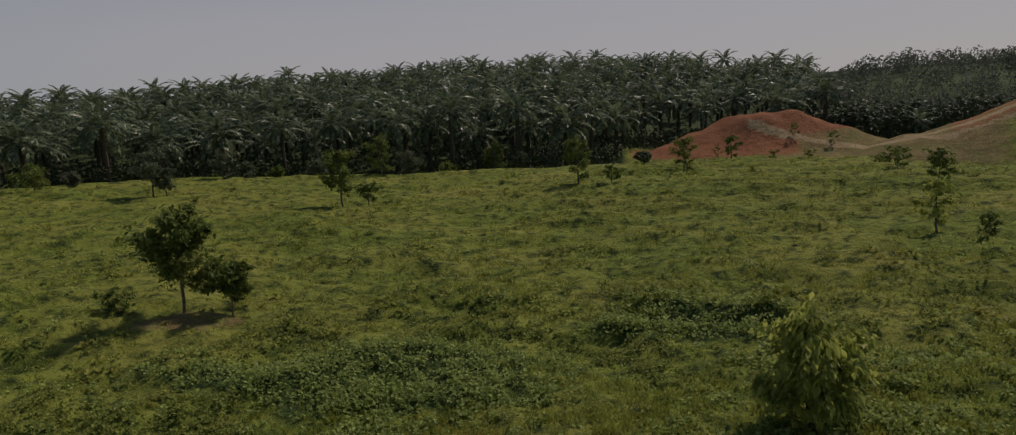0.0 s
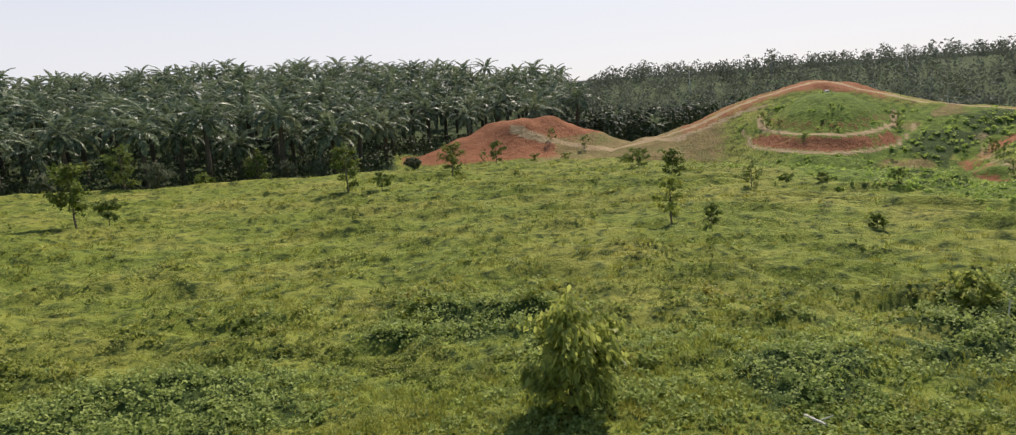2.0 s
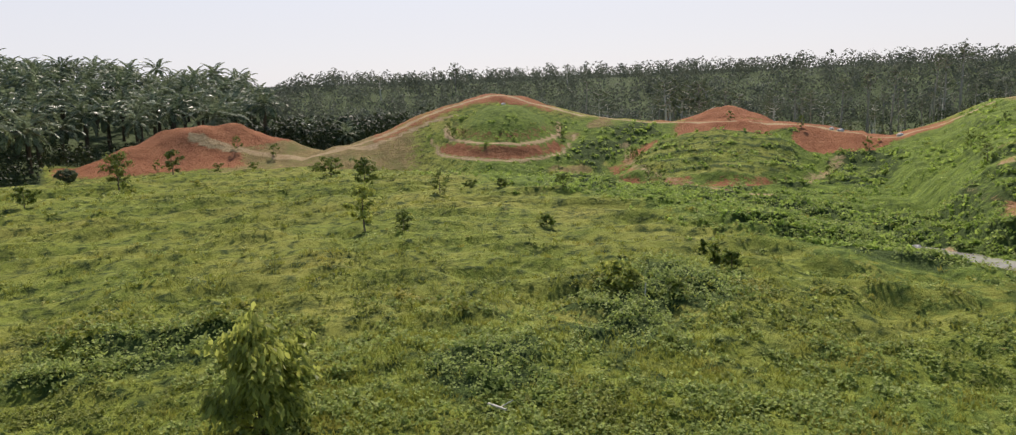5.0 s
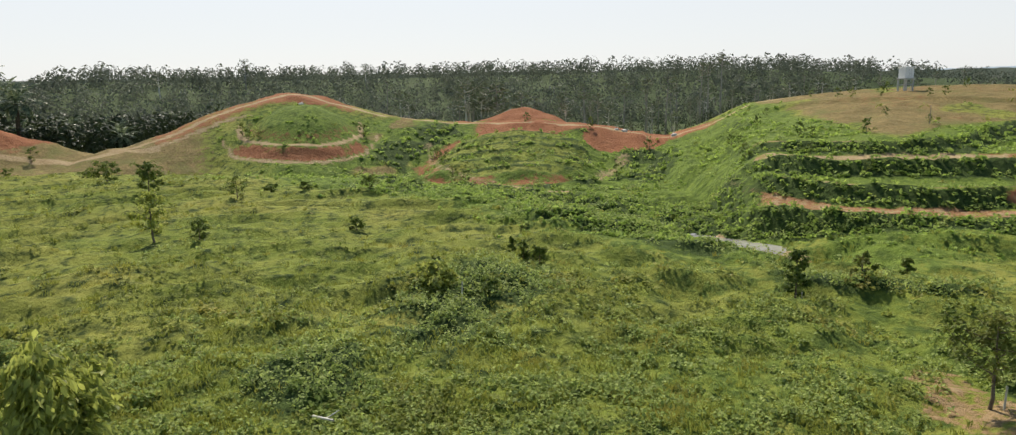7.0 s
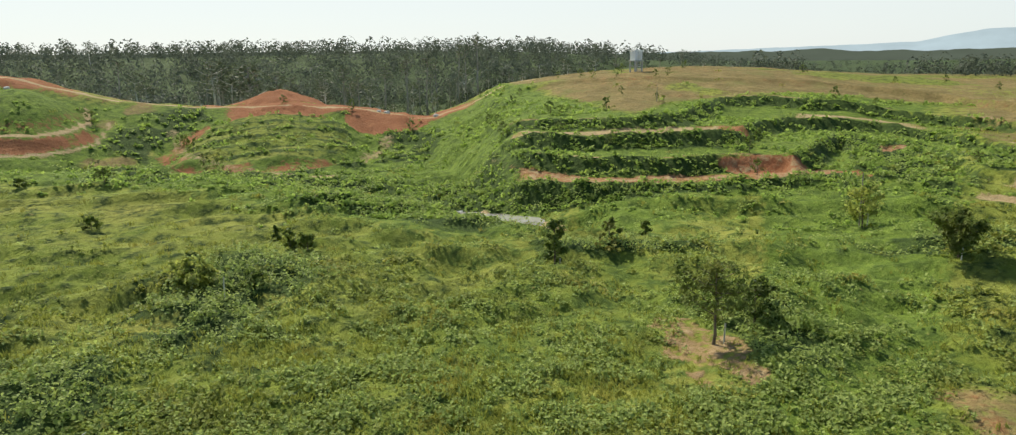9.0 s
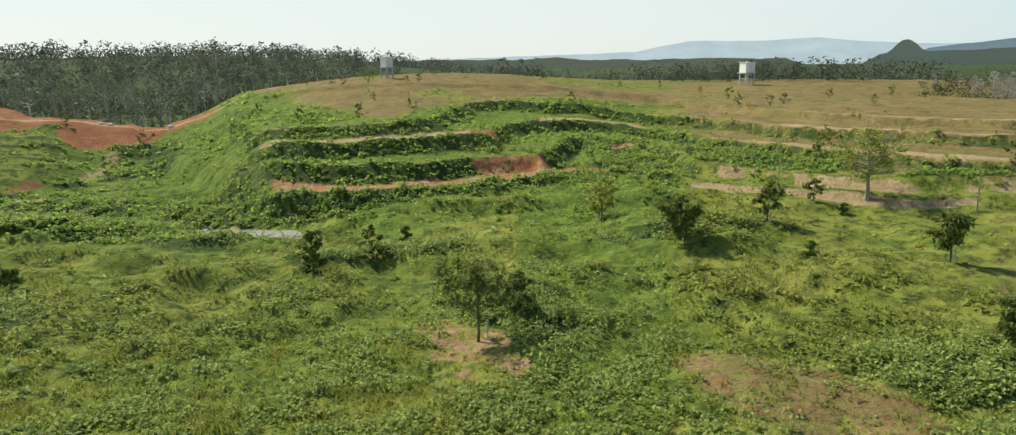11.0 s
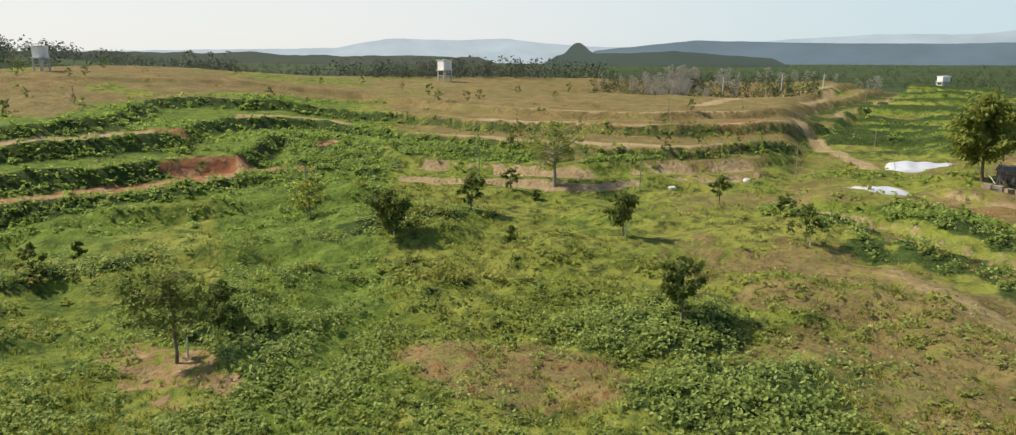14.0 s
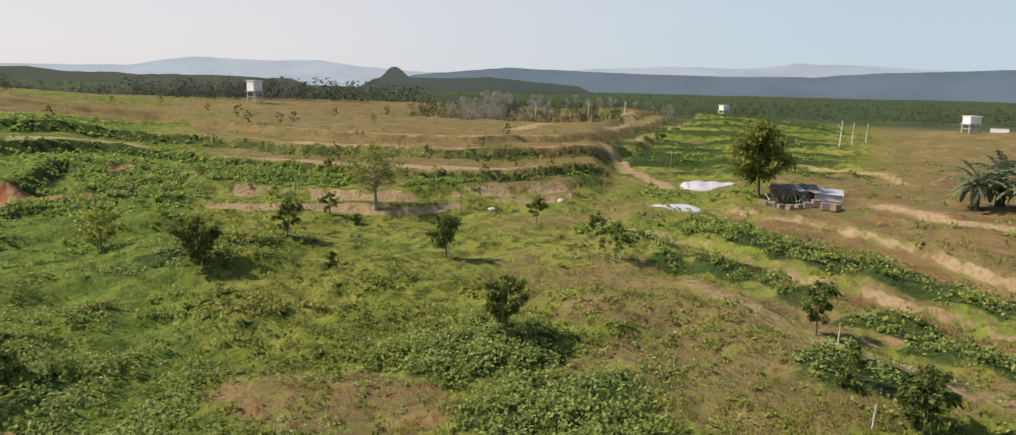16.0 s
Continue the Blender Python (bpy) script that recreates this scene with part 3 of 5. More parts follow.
    dry, red = np.maximum(dry, strip * 0.9), np.maximum(red, strip * 0.4)
    leafy = leafy * (1 - strip)
    red = np.maximum(red, fadeb * step(sd2, 0.8, 2.0) * (1 - step(sd2, 9, 12)) * step(bearing, 156, 160) * 0.42 * step(fbm(x / 2.5, y / 2.5, 45), 0.36, 0.6))
    dry = np.maximum(dry, fadeb * step(sd2, 0.6, 1.6) * (1 - step(sd2, 20, 26)) * step(bearing, 152, 157) * 0.85)
    dry = np.maximum(dry, fade * step(sd, 0.2, 0.6) * (1 - step(r, 60, 66)) * step(bearing, 149, 153) * 0.72 * (1 - step(leafy, 0.4, 0.7)))
    scraped = fadeb * step(sd2, 0.8, 2.0) * (1 - step(sd2, 9, 12)) * step(bearing, 156, 160)
    soil = np.maximum(soil, scraped * 0.42 * step(fbm(x / 3.5, y / 3.5, 47), 0.42, 0.6))
    creep = [(138.8, 37.1), (144.7, 32.9), (149, 31.6), (153.2, 30), (157, 27.6), (161.2, 25.0), (168.1, 23.7), (175, 22.5)]
    dk, _, _ = along(x, y, creep)
    weeds = (1 - step(dk + 1.6 * frayed, 0.8, 1.6)) * step(fbm(x / 1.8, y / 1.8, 361), 0.3, 0.45)
    leafy, dry = np.maximum(leafy, weeds * 0.8), dry * (1 - 0.8 * weeds)
    dry = np.maximum(dry, step(bearing, 137, 140) * (1 - step(bearing, 150, 153)) * step(r, 38, 41) * (1 - step(r, 58, 62)) * (0.2 + 0.75 * patch))
    tired = step(bearing, 122, 136) * (1 - step(bearing, 150, 158)) * step(r, 20, 26) * (1 - step(r, 42, 46)) * (1 - step(leafy, 0.3, 0.6))
    dry = np.maximum(dry, tired * (0.15 + 0.45 * step(fbm(x / 8, y / 8, 397), 0.42, 0.6)))
    # raw clay at the end of the lowest terrace
    raw = step(bump(x, y, 97.8, 50.2, 5.0, 1.5, -97) * (0.6 + 0.8 * fbm(x / 2.5, y / 2.5, 119)), 0.3, 0.5)
    raw = np.maximum(raw, step(bump(x, y, 92.4, 59.5, 2.6, 1.6, -92) * (0.6 + 0.8 * fbm(x / 2.5, y / 2.5, 121)), 0.3, 0.5) * 0.7)
    red = np.maximum(red, raw * 0.95)
    leafy, soil = leafy * (1 - 0.9 * raw), np.maximum(soil, raw * 0.36)
    # cut ledges with bare faces
    for line, rise, worn in LEDGES:
        dl, sl, wl = along(x, y, line)
        sl = dl * sl + 0.7 * (fbm(x / 6, y / 6, 111) - 0.5) + 0.25 * frayed
        ends = step(wl, 0.02, 0.6) * (1 - step(wl, len(line) - 1.6, len(line) - 1.02))
        z = z + rise * ends * step(sl, -0.3, 0.3) * (1 - step(sl, 0.8, 5.0))
        soil = np.maximum(soil, worn * ends * step(sl, -0.3, -0.05) * (1 - step(sl, 0.2, 0.42)) * step(fbm(x / 4.5, y / 4.5, 113), 0.18, 0.3))
        leafy = np.maximum(leafy, 0.8 * ends * step(sl, -1.8, -1.2) * (1 - step(sl, -0.5, -0.2)) * step(fbm(x / 3, y / 3, 115), 0.4, 0.55))
    # worn tracks
    for line, half, worn in TRACKS:
        dt, _, _ = along(x, y, line)
        soil = np.maximum(soil, worn * (1 - step(dt + 0.5 * frayed, half * 0.7, half * 1.3)))
    # bare patches, creeper patches and dry patches on the near field
    for b, rr, size, across, turn in BARE:
        open_soil = step(bump(x, y, b, rr, size * 1.15, across * 1.3, turn) * (0.35 + 1.3 * fbm(x / 0.9, y / 0.9, 99)), 0.42, 0.6)
        soil, red = np.maximum(soil, 0.46 * open_soil), np.maximum(red, 0.5 * open_soil)
        leafy = leafy * (1 - open_soil)
    for b, rr, size, across, turn in CREEPER:
        leafy = np.maximum(leafy, step(bump(x, y, b, rr, size * 1.15, across * 1.15, turn) * (0.25 + 1.5 * fbm(x / 2.2, y / 2.2, 101)), 0.15, 0.85))
    for b, rr, size, across, turn in DRY_PATCHES:
        spent = step(bump(x, y, b, rr, size, across, turn) * (0.6 + 0.8 * fbm(x / 2, y / 2, 103)), 0.3, 0.65)
        dry, red = np.maximum(dry, 0.68 * spent), np.maximum(red, 0.3 * spent * (b < 120))
    # stream in its gully
    ds, ss, ws = along(x, y, STREAM)
    z = z - 0.9 * (1 - step(ds, 0.6, 4.0))
    leafy = np.maximum(leafy, step(bearing, 40, 50) * (1 - step(bearing, 72, 80)) * step(r - rim, -2, 4) * (1 - step(r - rim, 22, 34)) * step(patch, 0.38, 0.5))
    wet = (1 - step(ds, 1.3, 2.0)) * step(bearing, 65, 67)
    soil = np.maximum(soil, wet * 0.9)
    leafy = leafy * (1 - wet)
    lush = np.maximum(lush, step(bearing, 33, 44) * (1 - step(bearing, 76, 82)) * step(r - rim, -7, 5) * (1 - step(r, 104, 110)))
    lush = np.maximum(lush, cove * 0.9)
    lush = np.maximum(lush, slope * 0.8 * step(bands, -0.4, 0.2))
    lush = np.maximum(lush, terraced * on * (1 - step(d, 13, 16)) * (1 - east) * 0.8)
    lush = np.maximum(lush, 0.45 * step(fbm(x / 13, y / 13, 141), 0.46, 0.6) * step(bearing, 50, 75) * (r < 60))
    lush = lush * (1 - 0.8 * mound)
    lush = np.maximum(lush, 0.95 * bump(x, y, 85, 38, 7, 5))
    lush = np.clip(lush * (0.7 + 0.6 * fbm(x / 6, y / 6, 143)), 0, 1) * (1 - dry)
    # small relief
    grassy = 1 - step(r, 90, 200)
    z = z + grassy * (0.5 * (fbm(x / 11, y / 11, 51) - 0.5) + 0.42 * (fbm(x / 2.4, y / 2.4, 61, 4) - 0.5) * (1 - 0.6 * soil)) * step(r, 2, 12)
    swell = step(r, 15, 24) * (1 - step(r, 86, 98)) * (1 - soil) * (1 - 0.5 * dry) * (1 - on_tiers * onset)
    z = z + 1.1 * (swells(x, y) - 0.5) * swell
    z = z + leafy * 0.45 * (fbm(x / 1.6, y / 1.6, 71) - 0.15) * (1 - soil)
    z = z + step(r, 300, 1200) * 6 * (fbm(x / 260, y / 260, 81) - 0.5)
    return z * UNIT, np.clip(soil, 0, 1), np.clip(leafy, 0, 1), np.clip(dry, 0, 1), np.clip(red, 0, 1), lush


def spot(bearing, r, sink=0.0):
    """A place on the ground, from the plan's bearing and distance."""
    x, y = polar(bearing, r * UNIT)
    return (x, y, float(terrain(np.array([x]), np.array([y]))[0][0]) - sink)


# ---- building helpers ----
def mesh_from(name, verts, faces, material, smooth=False):
    """A mesh from arrays; faces is an n x 3 or n x 4 array."""
    me = bpy.data.meshes.new(name)
    verts, faces = np.asarray(verts, np.float32), np.asarray(faces, np.int32)
    k = faces.shape[1]
    me.vertices.add(len(verts))
    me.vertices.foreach_set("co", verts.ravel())
    me.loops.add(faces.size)
    me.loops.foreach_set("vertex_index", faces.ravel())
    me.polygons.add(len(faces))
    me.polygons.foreach_set("loop_start", np.arange(0, faces.size, k, dtype=np.int32))
    me.polygons.foreach_set("use_smooth", np.full(len(faces), smooth))
    me.materials.append(material)
    me.update(calc_edges=True)
    return me


def part(name, bm, material, parent, label=""):
    """One mesh part under a thing, from a bmesh or a mesh."""
    if isinstance(bm, bmesh.types.BMesh):
        me = bpy.data.meshes.new(name)
        bm.to_mesh(me)
        bm.free()
        me.materials.append(material)
    else:
        me = bm
    ob = new(name, me)
    ob.parent = parent
    if label:
        tagged(ob, label)
    return ob


def thing(name, at, label, category, group="", turn=0.0, scale=1.0):
    ob = new(name)
    ob.empty_display_size = 0.2
    ob.location, ob.rotation_euler, ob.scale = at, (0, 0, radians(turn)), (scale, scale, scale)
    return tagged(ob, label, category, group)


# ---- the ground, one sheet to the horizon ----
def ground_sheet():
    radii = np.concatenate([np.linspace(0.02, 12, 10), np.geomspace(12.4, 36, 110), np.arange(36.3, 66, 0.38), np.geomspace(66.5, 130, 110), np.geomspace(132, 420, 70), np.geomspace(450, 3700, 24)])
    angles = np.concatenate([np.arange(-46, 178, 0.4), np.arange(178, 314, 4.0)])
    a, r = np.meshgrid(np.radians(angles), radii, indexing="ij")
    x, y = r * UNIT * np.sin(a), r * UNIT * np.cos(a)
    z, soil, leafy, dry, red, lush = terrain(x, y)
    na, nr = r.shape
    i, j = np.meshgrid(np.arange(na), np.arange(nr - 1), indexing="ij")
    i2 = (i + 1) % na
    quads = np.stack([i * nr + j, i * nr + j + 1, i2 * nr + j + 1, i2 * nr + j], -1).reshape(-1, 4)[:, ::-1]
    verts = np.stack([x, y, z], -1).reshape(-1, 3)
    me = mesh_from("ground", verts, quads, GROUND, True)
    bearing = np.degrees(a)
    # Woods' ground; beneath the palms the same dark tone stands for their shade.
    wooded = np.clip(step(r, 300, 420) + step(r, 120, 150) * ((bearing > 26) & (bearing < 118)) * 0.9 + step(r, 93, 101) * (bearing < 9) * 0.95 + step(r, 117, 124) * (bearing < 30)
                     + step(r, 160, 220), 0, 1)
    for name, values in (("soil", soil), ("leafy", leafy), ("dry", dry), ("red", red), ("lush", lush), ("wooded", wooded)):
        at = me.attributes.new(name, "FLOAT", "POINT")
        at.data.foreach_set("value", np.asarray(values, np.float32).ravel())
    return tagged(new("ground", me), "rolling grassy ground with creeper, red clay cuts and terraces", "ground", "", "structure")


ground_sheet()


# ---- plants ----
def leaf_quads(centres, normals, tips, length, width):
    """Folded leaf blades: four corners each, at centres, pointing along tips."""
    n = len(centres)
    side = np.cross(normals, tips)
    side /= np.linalg.norm(side, axis=1)[:, None] + 1e-9
    length, width = np.broadcast_to(length, n)[:, None], np.broadcast_to(width, n)[:, None]
    base, tip = centres - tips * length * 0.5, centres + tips * length * 0.5 - normals * length * 0.12
    left, right = centres + side * width * 0.5 + normals * width * 0.12, centres - side * width * 0.5 + normals * width * 0.12
    verts = np.stack([base, right, tip, left], 1).reshape(-1, 3)
    return verts, np.arange(4 * n).reshape(n, 4)


def unit(v):
    return v / (np.linalg.norm(v, axis=-1, keepdims=True) + 1e-9)


def tube(points, radii, sides=6):
    """A tapered round limb along points."""
    points = np.asarray(points, float)
    t = unit(np.gradient(points, axis=0))
    a = unit(np.cross(t, np.array([0.31, 0.95, 0.1])))
    b = np.cross(t, a)
    ang = np.linspace(0, 2 * np.pi, sides, endpoint=False)
    ring = np.cos(ang)[None, :, None] * a[:, None] + np.sin(ang)[None, :, None] * b[:, None]
    verts = (points[:, None] + ring * np.asarray(radii)[:, None, None]).reshape(-1, 3)
    quads = []
    for k in range(len(points) - 1):
        for s in range(sides):
            quads.append((k * sides + s, k * sides + (s + 1) % sides, (k + 1) * sides + (s + 1) % sides, (k + 1) * sides + s))
    return verts, np.array(quads)


def joined(pieces):
    verts, faces, k = [], [], 0
    for v, f in pieces:
        verts.append(v)
        faces.append(np.asarray(f) + k)
        k += len(v)
    return np.concatenate(verts), np.concatenate(faces)


def tree_meshes(seed, height, crown_w, crown_low, leaves, leaf, limbs=9, lean=0.06, trunk_r=0.05, gaps=0.3, bark=None, foliage=None, droop=0.2, sides=6, taper=0.0):
    """A trunk with limbs, and a crown of leaf blades in uneven clumps along the limbs."""
    g = np.random.default_rng(seed)
    n = 7
    hs = np.linspace(0, height * 0.93, n)
    drift = np.cumsum(g.normal(0, lean * height / n, (n, 2)), axis=0)
    drift[0] = 0
    spine = np.column_stack([drift, hs])
    wood = [tube(spine, np.linspace(trunk_r, trunk_r * 0.25, n), sides)]
    tips, spans = [], []
    for k in range(limbs):
        f = crown_low + (0.97 - crown_low) * (k + g.uniform(0, 0.8)) / limbs
        start = np.array([np.interp(f * height, hs, spine[:, c]) for c in range(3)])
        a = k * 2.4 + g.uniform(-0.5, 0.5)
        shape = math.sin(math.pi * min(0.97, 0.22 + 0.75 * (f - crown_low) / (1 - crown_low))) ** 0.7
        out = crown_w * 0.5 * shape * g.uniform(0.75, 1.15) * (1 - taper * (f - crown_low) / (1 - crown_low))
        end = start + np.array([math.cos(a) * out, math.sin(a) * out, out * g.uniform(0.15, 0.7)])
        mid = (start + end) / 2 + np.array([0, 0, -0.06 * out])
        wood.append(tube([start, mid, end], [trunk_r * 0.4, trunk_r * 0.25, trunk_r * 0.1], 4))
        tips.append((start, mid, end))
        spans.append(out + 0.1)
    spans = np.array(spans) / sum(spans)
    clumps = []
    for (s, m, e), w in zip(tips, spans):
        many = max(3, int(leaves / 14 * w))
        u = g.uniform(0.25, 1.08, many)[:, None]
        clumps.append(s + (e - s) * u + g.normal(0, crown_w * 0.045, (many, 3)))
    clumps.append(spine[-1] + g.normal(0, crown_w * 0.09, (max(4, leaves // 200), 3)) + [0, 0, height * 0.03])
    clumps = np.concatenate(clumps)
    clumps = clumps[g.uniform(0, 1, len(clumps)) > gaps * 0.5]
    per = max(4, leaves // len(clumps))
    size = g.uniform(0.6, 1.4, (len(clumps), 1, 1))
    c = (clumps[:, None] + g.normal(0, 1, (len(clumps), per, 3)) * size * crown_w * np.array([0.05, 0.05, 0.038])).reshape(-1, 3)
    axis = np.array([np.interp(c[:, 2], hs, spine[:, 0]), np.interp(c[:, 2], hs, spine[:, 1]), c[:, 2]]).T
    way = unit(unit(c - axis) * 0.8 + g.normal(0, 0.7, c.shape) - [0, 0, droop])
    up = unit(np.array([0, 0, 1.0]) + g.normal(0, 0.55, c.shape))
    ln = leaf * g.uniform(0.6, 1.35, len(c))
    v, f = leaf_quads(c, up, way, ln, ln * g.uniform(0.35, 0.55, len(c)))
    wv, wf = joined(wood)
    return mesh_from("trunk", wv, wf, bark or BARK, True), mesh_from("crown", v, f, foliage or LEAF_TREE)


def plant_tree(name, meshes, at, label, group, turn=0.0, scale=1.0, category="tree"):
    ob = thing(name, at, label, category, group, turn, scale)
    part("trunk", meshes[0], None, ob)
    part("crown", meshes[1], None, ob)
    return ob


def palm_meshes(seed, height, frond, fronds):
    """An oil palm: a rough trunk with old leaf bases, and arching fronds of narrow leaflets."""
    g = np.random.default_rng(seed)
    hs = np.linspace(-0.6, height, 12)
    spine = np.column_stack([g.normal(0, 0.03, 12).cumsum(), g.normal(0, 0.03, 12).cumsum(), hs])
    wood = [tube(spine, 0.30 + 0.06 * (np.arange(12) % 2) + np.linspace(0.08, 0, 12), 8)]
    blades = []
    top = spine[-1]
    for k in range(fronds):
        a = k * 2.39996 + g.uniform(-0.2, 0.2)
        rank = (k + 0.5) / fronds
        pitch0 = radians(76 - 100 * rank + g.uniform(-9, 9))
        ln = frond * g.uniform(0.82, 1.08) * (0.75 + 0.25 * math.sin(math.pi * min(1, rank + 0.25)))
        m = 13
        u = np.linspace(0, 1, m)
        pitch = pitch0 - u ** 1.3 * radians(72 + 12 * rank)
        ds = ln / (m - 1)
        out = np.concatenate([[0], np.cumsum(np.cos(pitch[:-1]) * ds)])
        rise = np.concatenate([[0], np.cumsum(np.sin(pitch[:-1]) * ds)])
        way = np.array([math.cos(a), math.sin(a), 0])
        line = top + out[:, None] * way + rise[:, None] * np.array([0, 0, 1.0])
        t = unit(np.gradient(line, axis=0))
        sidev = np.array([-math.sin(a), math.cos(a), 0])
        nrm = unit(np.cross(t, sidev[None]) * -1)
        wood_w = np.linspace(0.055, 0.012, m)
        sv = np.stack([line + sidev * wood_w[:, None], line - sidev * wood_w[:, None]], 1).reshape(-1, 3)
        sq = np.array([(2 * q, 2 * q + 1, 2 * q + 3, 2 * q + 2) for q in range(m - 1)])
        blades.append((sv, sq))
        many = 17
        w = np.linspace(0.16, 1.0, many)
        pos = np.column_stack([np.interp(w, u, line[:, c]) for c in range(3)])
        tt = unit(np.column_stack([np.interp(w, u, t[:, c]) for c in range(3)]))
        reach = frond * 0.15 * np.sin(np.pi * np.clip(w * 0.82 + 0.12, 0, 1)) ** 0.6
        for sgn in (-1, 1):
            d = unit(sidev * sgn * 0.85 + tt * 0.62 + np.array([0, 0, -0.28]) + g.normal(0, 0.14, (many, 3)))
            ctr = pos + d * reach[:, None] * 0.5
            up = unit(np.cross(tt, d) * sgn)
            up = np.where(up[:, 2:3] < 0, -up, up)
            blades.append(leaf_quads(ctr, up, d, reach * 1.0, np.full(many, frond * 0.072)))
    wv, wf = joined(wood)
    v, f = joined(blades)
    return mesh_from("trunk", wv, wf, BARK_PALM, True), mesh_from("crown", v, f, LEAF_PALM)


# the oil palm plantation on the slope
def plantation():
    kinds = [palm_meshes(s, h, f, n) for s, h, f, n in ((1, 7.6, 6.3, 22), (2, 8.8, 5.9, 20), (3, 6.8, 6.6, 23), (4, 9.8, 6.0, 19))]
    g = np.random.default_rng(5)
    spots = []
    for i in range(-26, 24):
        for j in range(0, 26):
            x, y = i * 9.8 + (j % 2) * 4.9 + g.normal(0, 0.9), 70 + j * 8.6 + g.normal(0, 0.9)
            r, b = math.hypot(x, y) / UNIT, math.degrees(math.atan2(x, y))
            near = 95 if b < 6 else min(124, 95 + (b - 6) * 5)
            if b < -42 or r > 222 or r < near or b > 31.5 or (b > 23.6 and (r < 127 or r > 143)):
                continue
            spots.append((r, x, y))
    spots.sort()
    z = terrain(np.array([q[1] for q in spots]), np.array([q[2] for q in spots]))[0]
    far = []
    for k, (r, x, y) in enumerate(spots):
        t, c = kinds[int(g.integers(0, 4))]
        turn, size = g.uniform(0, 360), g.uniform(0.86, 1.12) * (0.62 if math.atan2(x, y) > radians(23.6) else 1.0)
        if k < 298:
            ob = thing("oil_palm", (x, y, z[k] - 0.1), "mature oil palm with arching dark green fronds", "palm tree", "plantation palms", turn, size)
            part("trunk", t, None, ob)
            part("crown", c, None, ob)
        else:
            far.append((c, x, y, z[k] - 0.1, turn, size))
    pieces = []
    for c, x, y, h, turn, size in far:
        v = np.empty(len(c.vertices) * 3, np.float32)
        c.vertices.foreach_get("co", v)
        f = np.empty(len(c.polygons) * 4, np.int32)
        c.polygons.foreach_get("vertices", f)
        v = v.reshape(-1, 3) * size
        a = radians(turn)
        pieces.append((np.column_stack([v[:, 0] * math.cos(a) - v[:, 1] * math.sin(a) + x, v[:, 0] * math.sin(a) + v[:, 1] * math.cos(a) + y, v[:, 2] + h]), f.reshape(-1, 4)))
    v, f = joined(pieces)
    tagged(new("upper_palms", mesh_from("upper_palms", v, f, LEAF_PALM)), "dense crowns of oil palms up the slope", "palm grove", "", "stuff")


plantation()


# young orchard trees and shrubs: bearing, distance, height, width (plan units)
def young(name, label, bearing, r, height, width, seed, leaves=900, leaf=0.2, low=0.3, foliage=None, bark=None, limbs=11, group="orchard trees", category="tree", droop=0.2, gaps=0.3, lean=0.05, taper=0.0, stout=1.0):
    h, w = height * UNIT, width * UNIT
    m = tree_meshes(seed, h, w * 1.05, low, int(leaves * 1.25), leaf * 1.25, limbs, lean, (0.018 * h + 0.012) * stout, gaps, bark, foliage, droop, 6, taper)
    return plant_tree(name, m, spot(bearing, r, 0.05), label, group, 0, 1, category)


DENSE = "young fruit tree with a dense dark green crown"
young("fruit_tree", "broad young fruit tree with a full dark crown", -25.6, 29.6, 3.75, 2.75, 11, 3400, 0.24, 0.30, limbs=17)
young("fruit_tree", "low round fruit tree beside a larger one", -22.3, 28.9, 1.95, 1.75, 12, 1800, 0.22, 0.32, limbs=12)
young("fruit_tree", "pale grey-green tree at the field's edge", -26.6, 74, 4.1, 3.3, 13, 1500, 0.34, 0.2, LEAF_WOOD)
young("fruit_tree", "small pale tree at the field's edge", -25.7, 73.6, 2.4, 1.9, 14, 700, 0.3, 0.25, LEAF_WOOD)
young("fruit_tree", DENSE, -13.4, 58.5, 4.35, 2.9, 15, 1800, 0.28, 0.2)
young("fruit_tree", "small fruit tree beside a taller one", -11.4, 57.7, 1.75, 1.8, 16, 700, 0.24, 0.25)
young("fruit_tree", "upright young fruit tree with leafy crown", 5.3, 64.4, 3.95, 2.5, 17, 1300, 0.28, 0.15)
young("fruit_tree", "small round fruit tree on thin stem", 7.9, 63.0, 2.0, 1.6, 18, 600, 0.24, 0.25)
young("fruit_tree", DENSE, 13.5, 74.6, 3.25, 2.5, 19, 1000, 0.28, 0.2)
young("fruit_tree", "slim young fruit tree near the clay bank", 17.0, 88, 2.9, 2.1, 20, 700, 0.28, 0.2)
young("fruit_tree", "yellow-green young fruit tree, upright", 30.7, 41.8, 2.75, 1.75, 21, 1200, 0.2, 0.15, LEAF_YELLOW)
young("fruit_tree", "small dark round bush on a stem", 33.7, 40.6, 1.4, 1.05, 22, 800, 0.15, 0.25)
young("fruit_tree", DENSE, 30.7, 59.2, 2.4, 2.0, 23, 800, 0.26, 0.15)
young("fruit_tree", "low dark spreading tree on the field's edge", 28.2, 71.4, 1.75, 2.3, 24, 700, 0.26, 0.1)
young("weeping_bush", "tall yellow-green bush with drooping leaves", 22.4, 16.4, 2.4, 2.3, 25, 3400, 0.22, 0.02, LEAF_YELLOW, limbs=26, group="", category="bush", droop=1.2, gaps=0.25, taper=0.12)
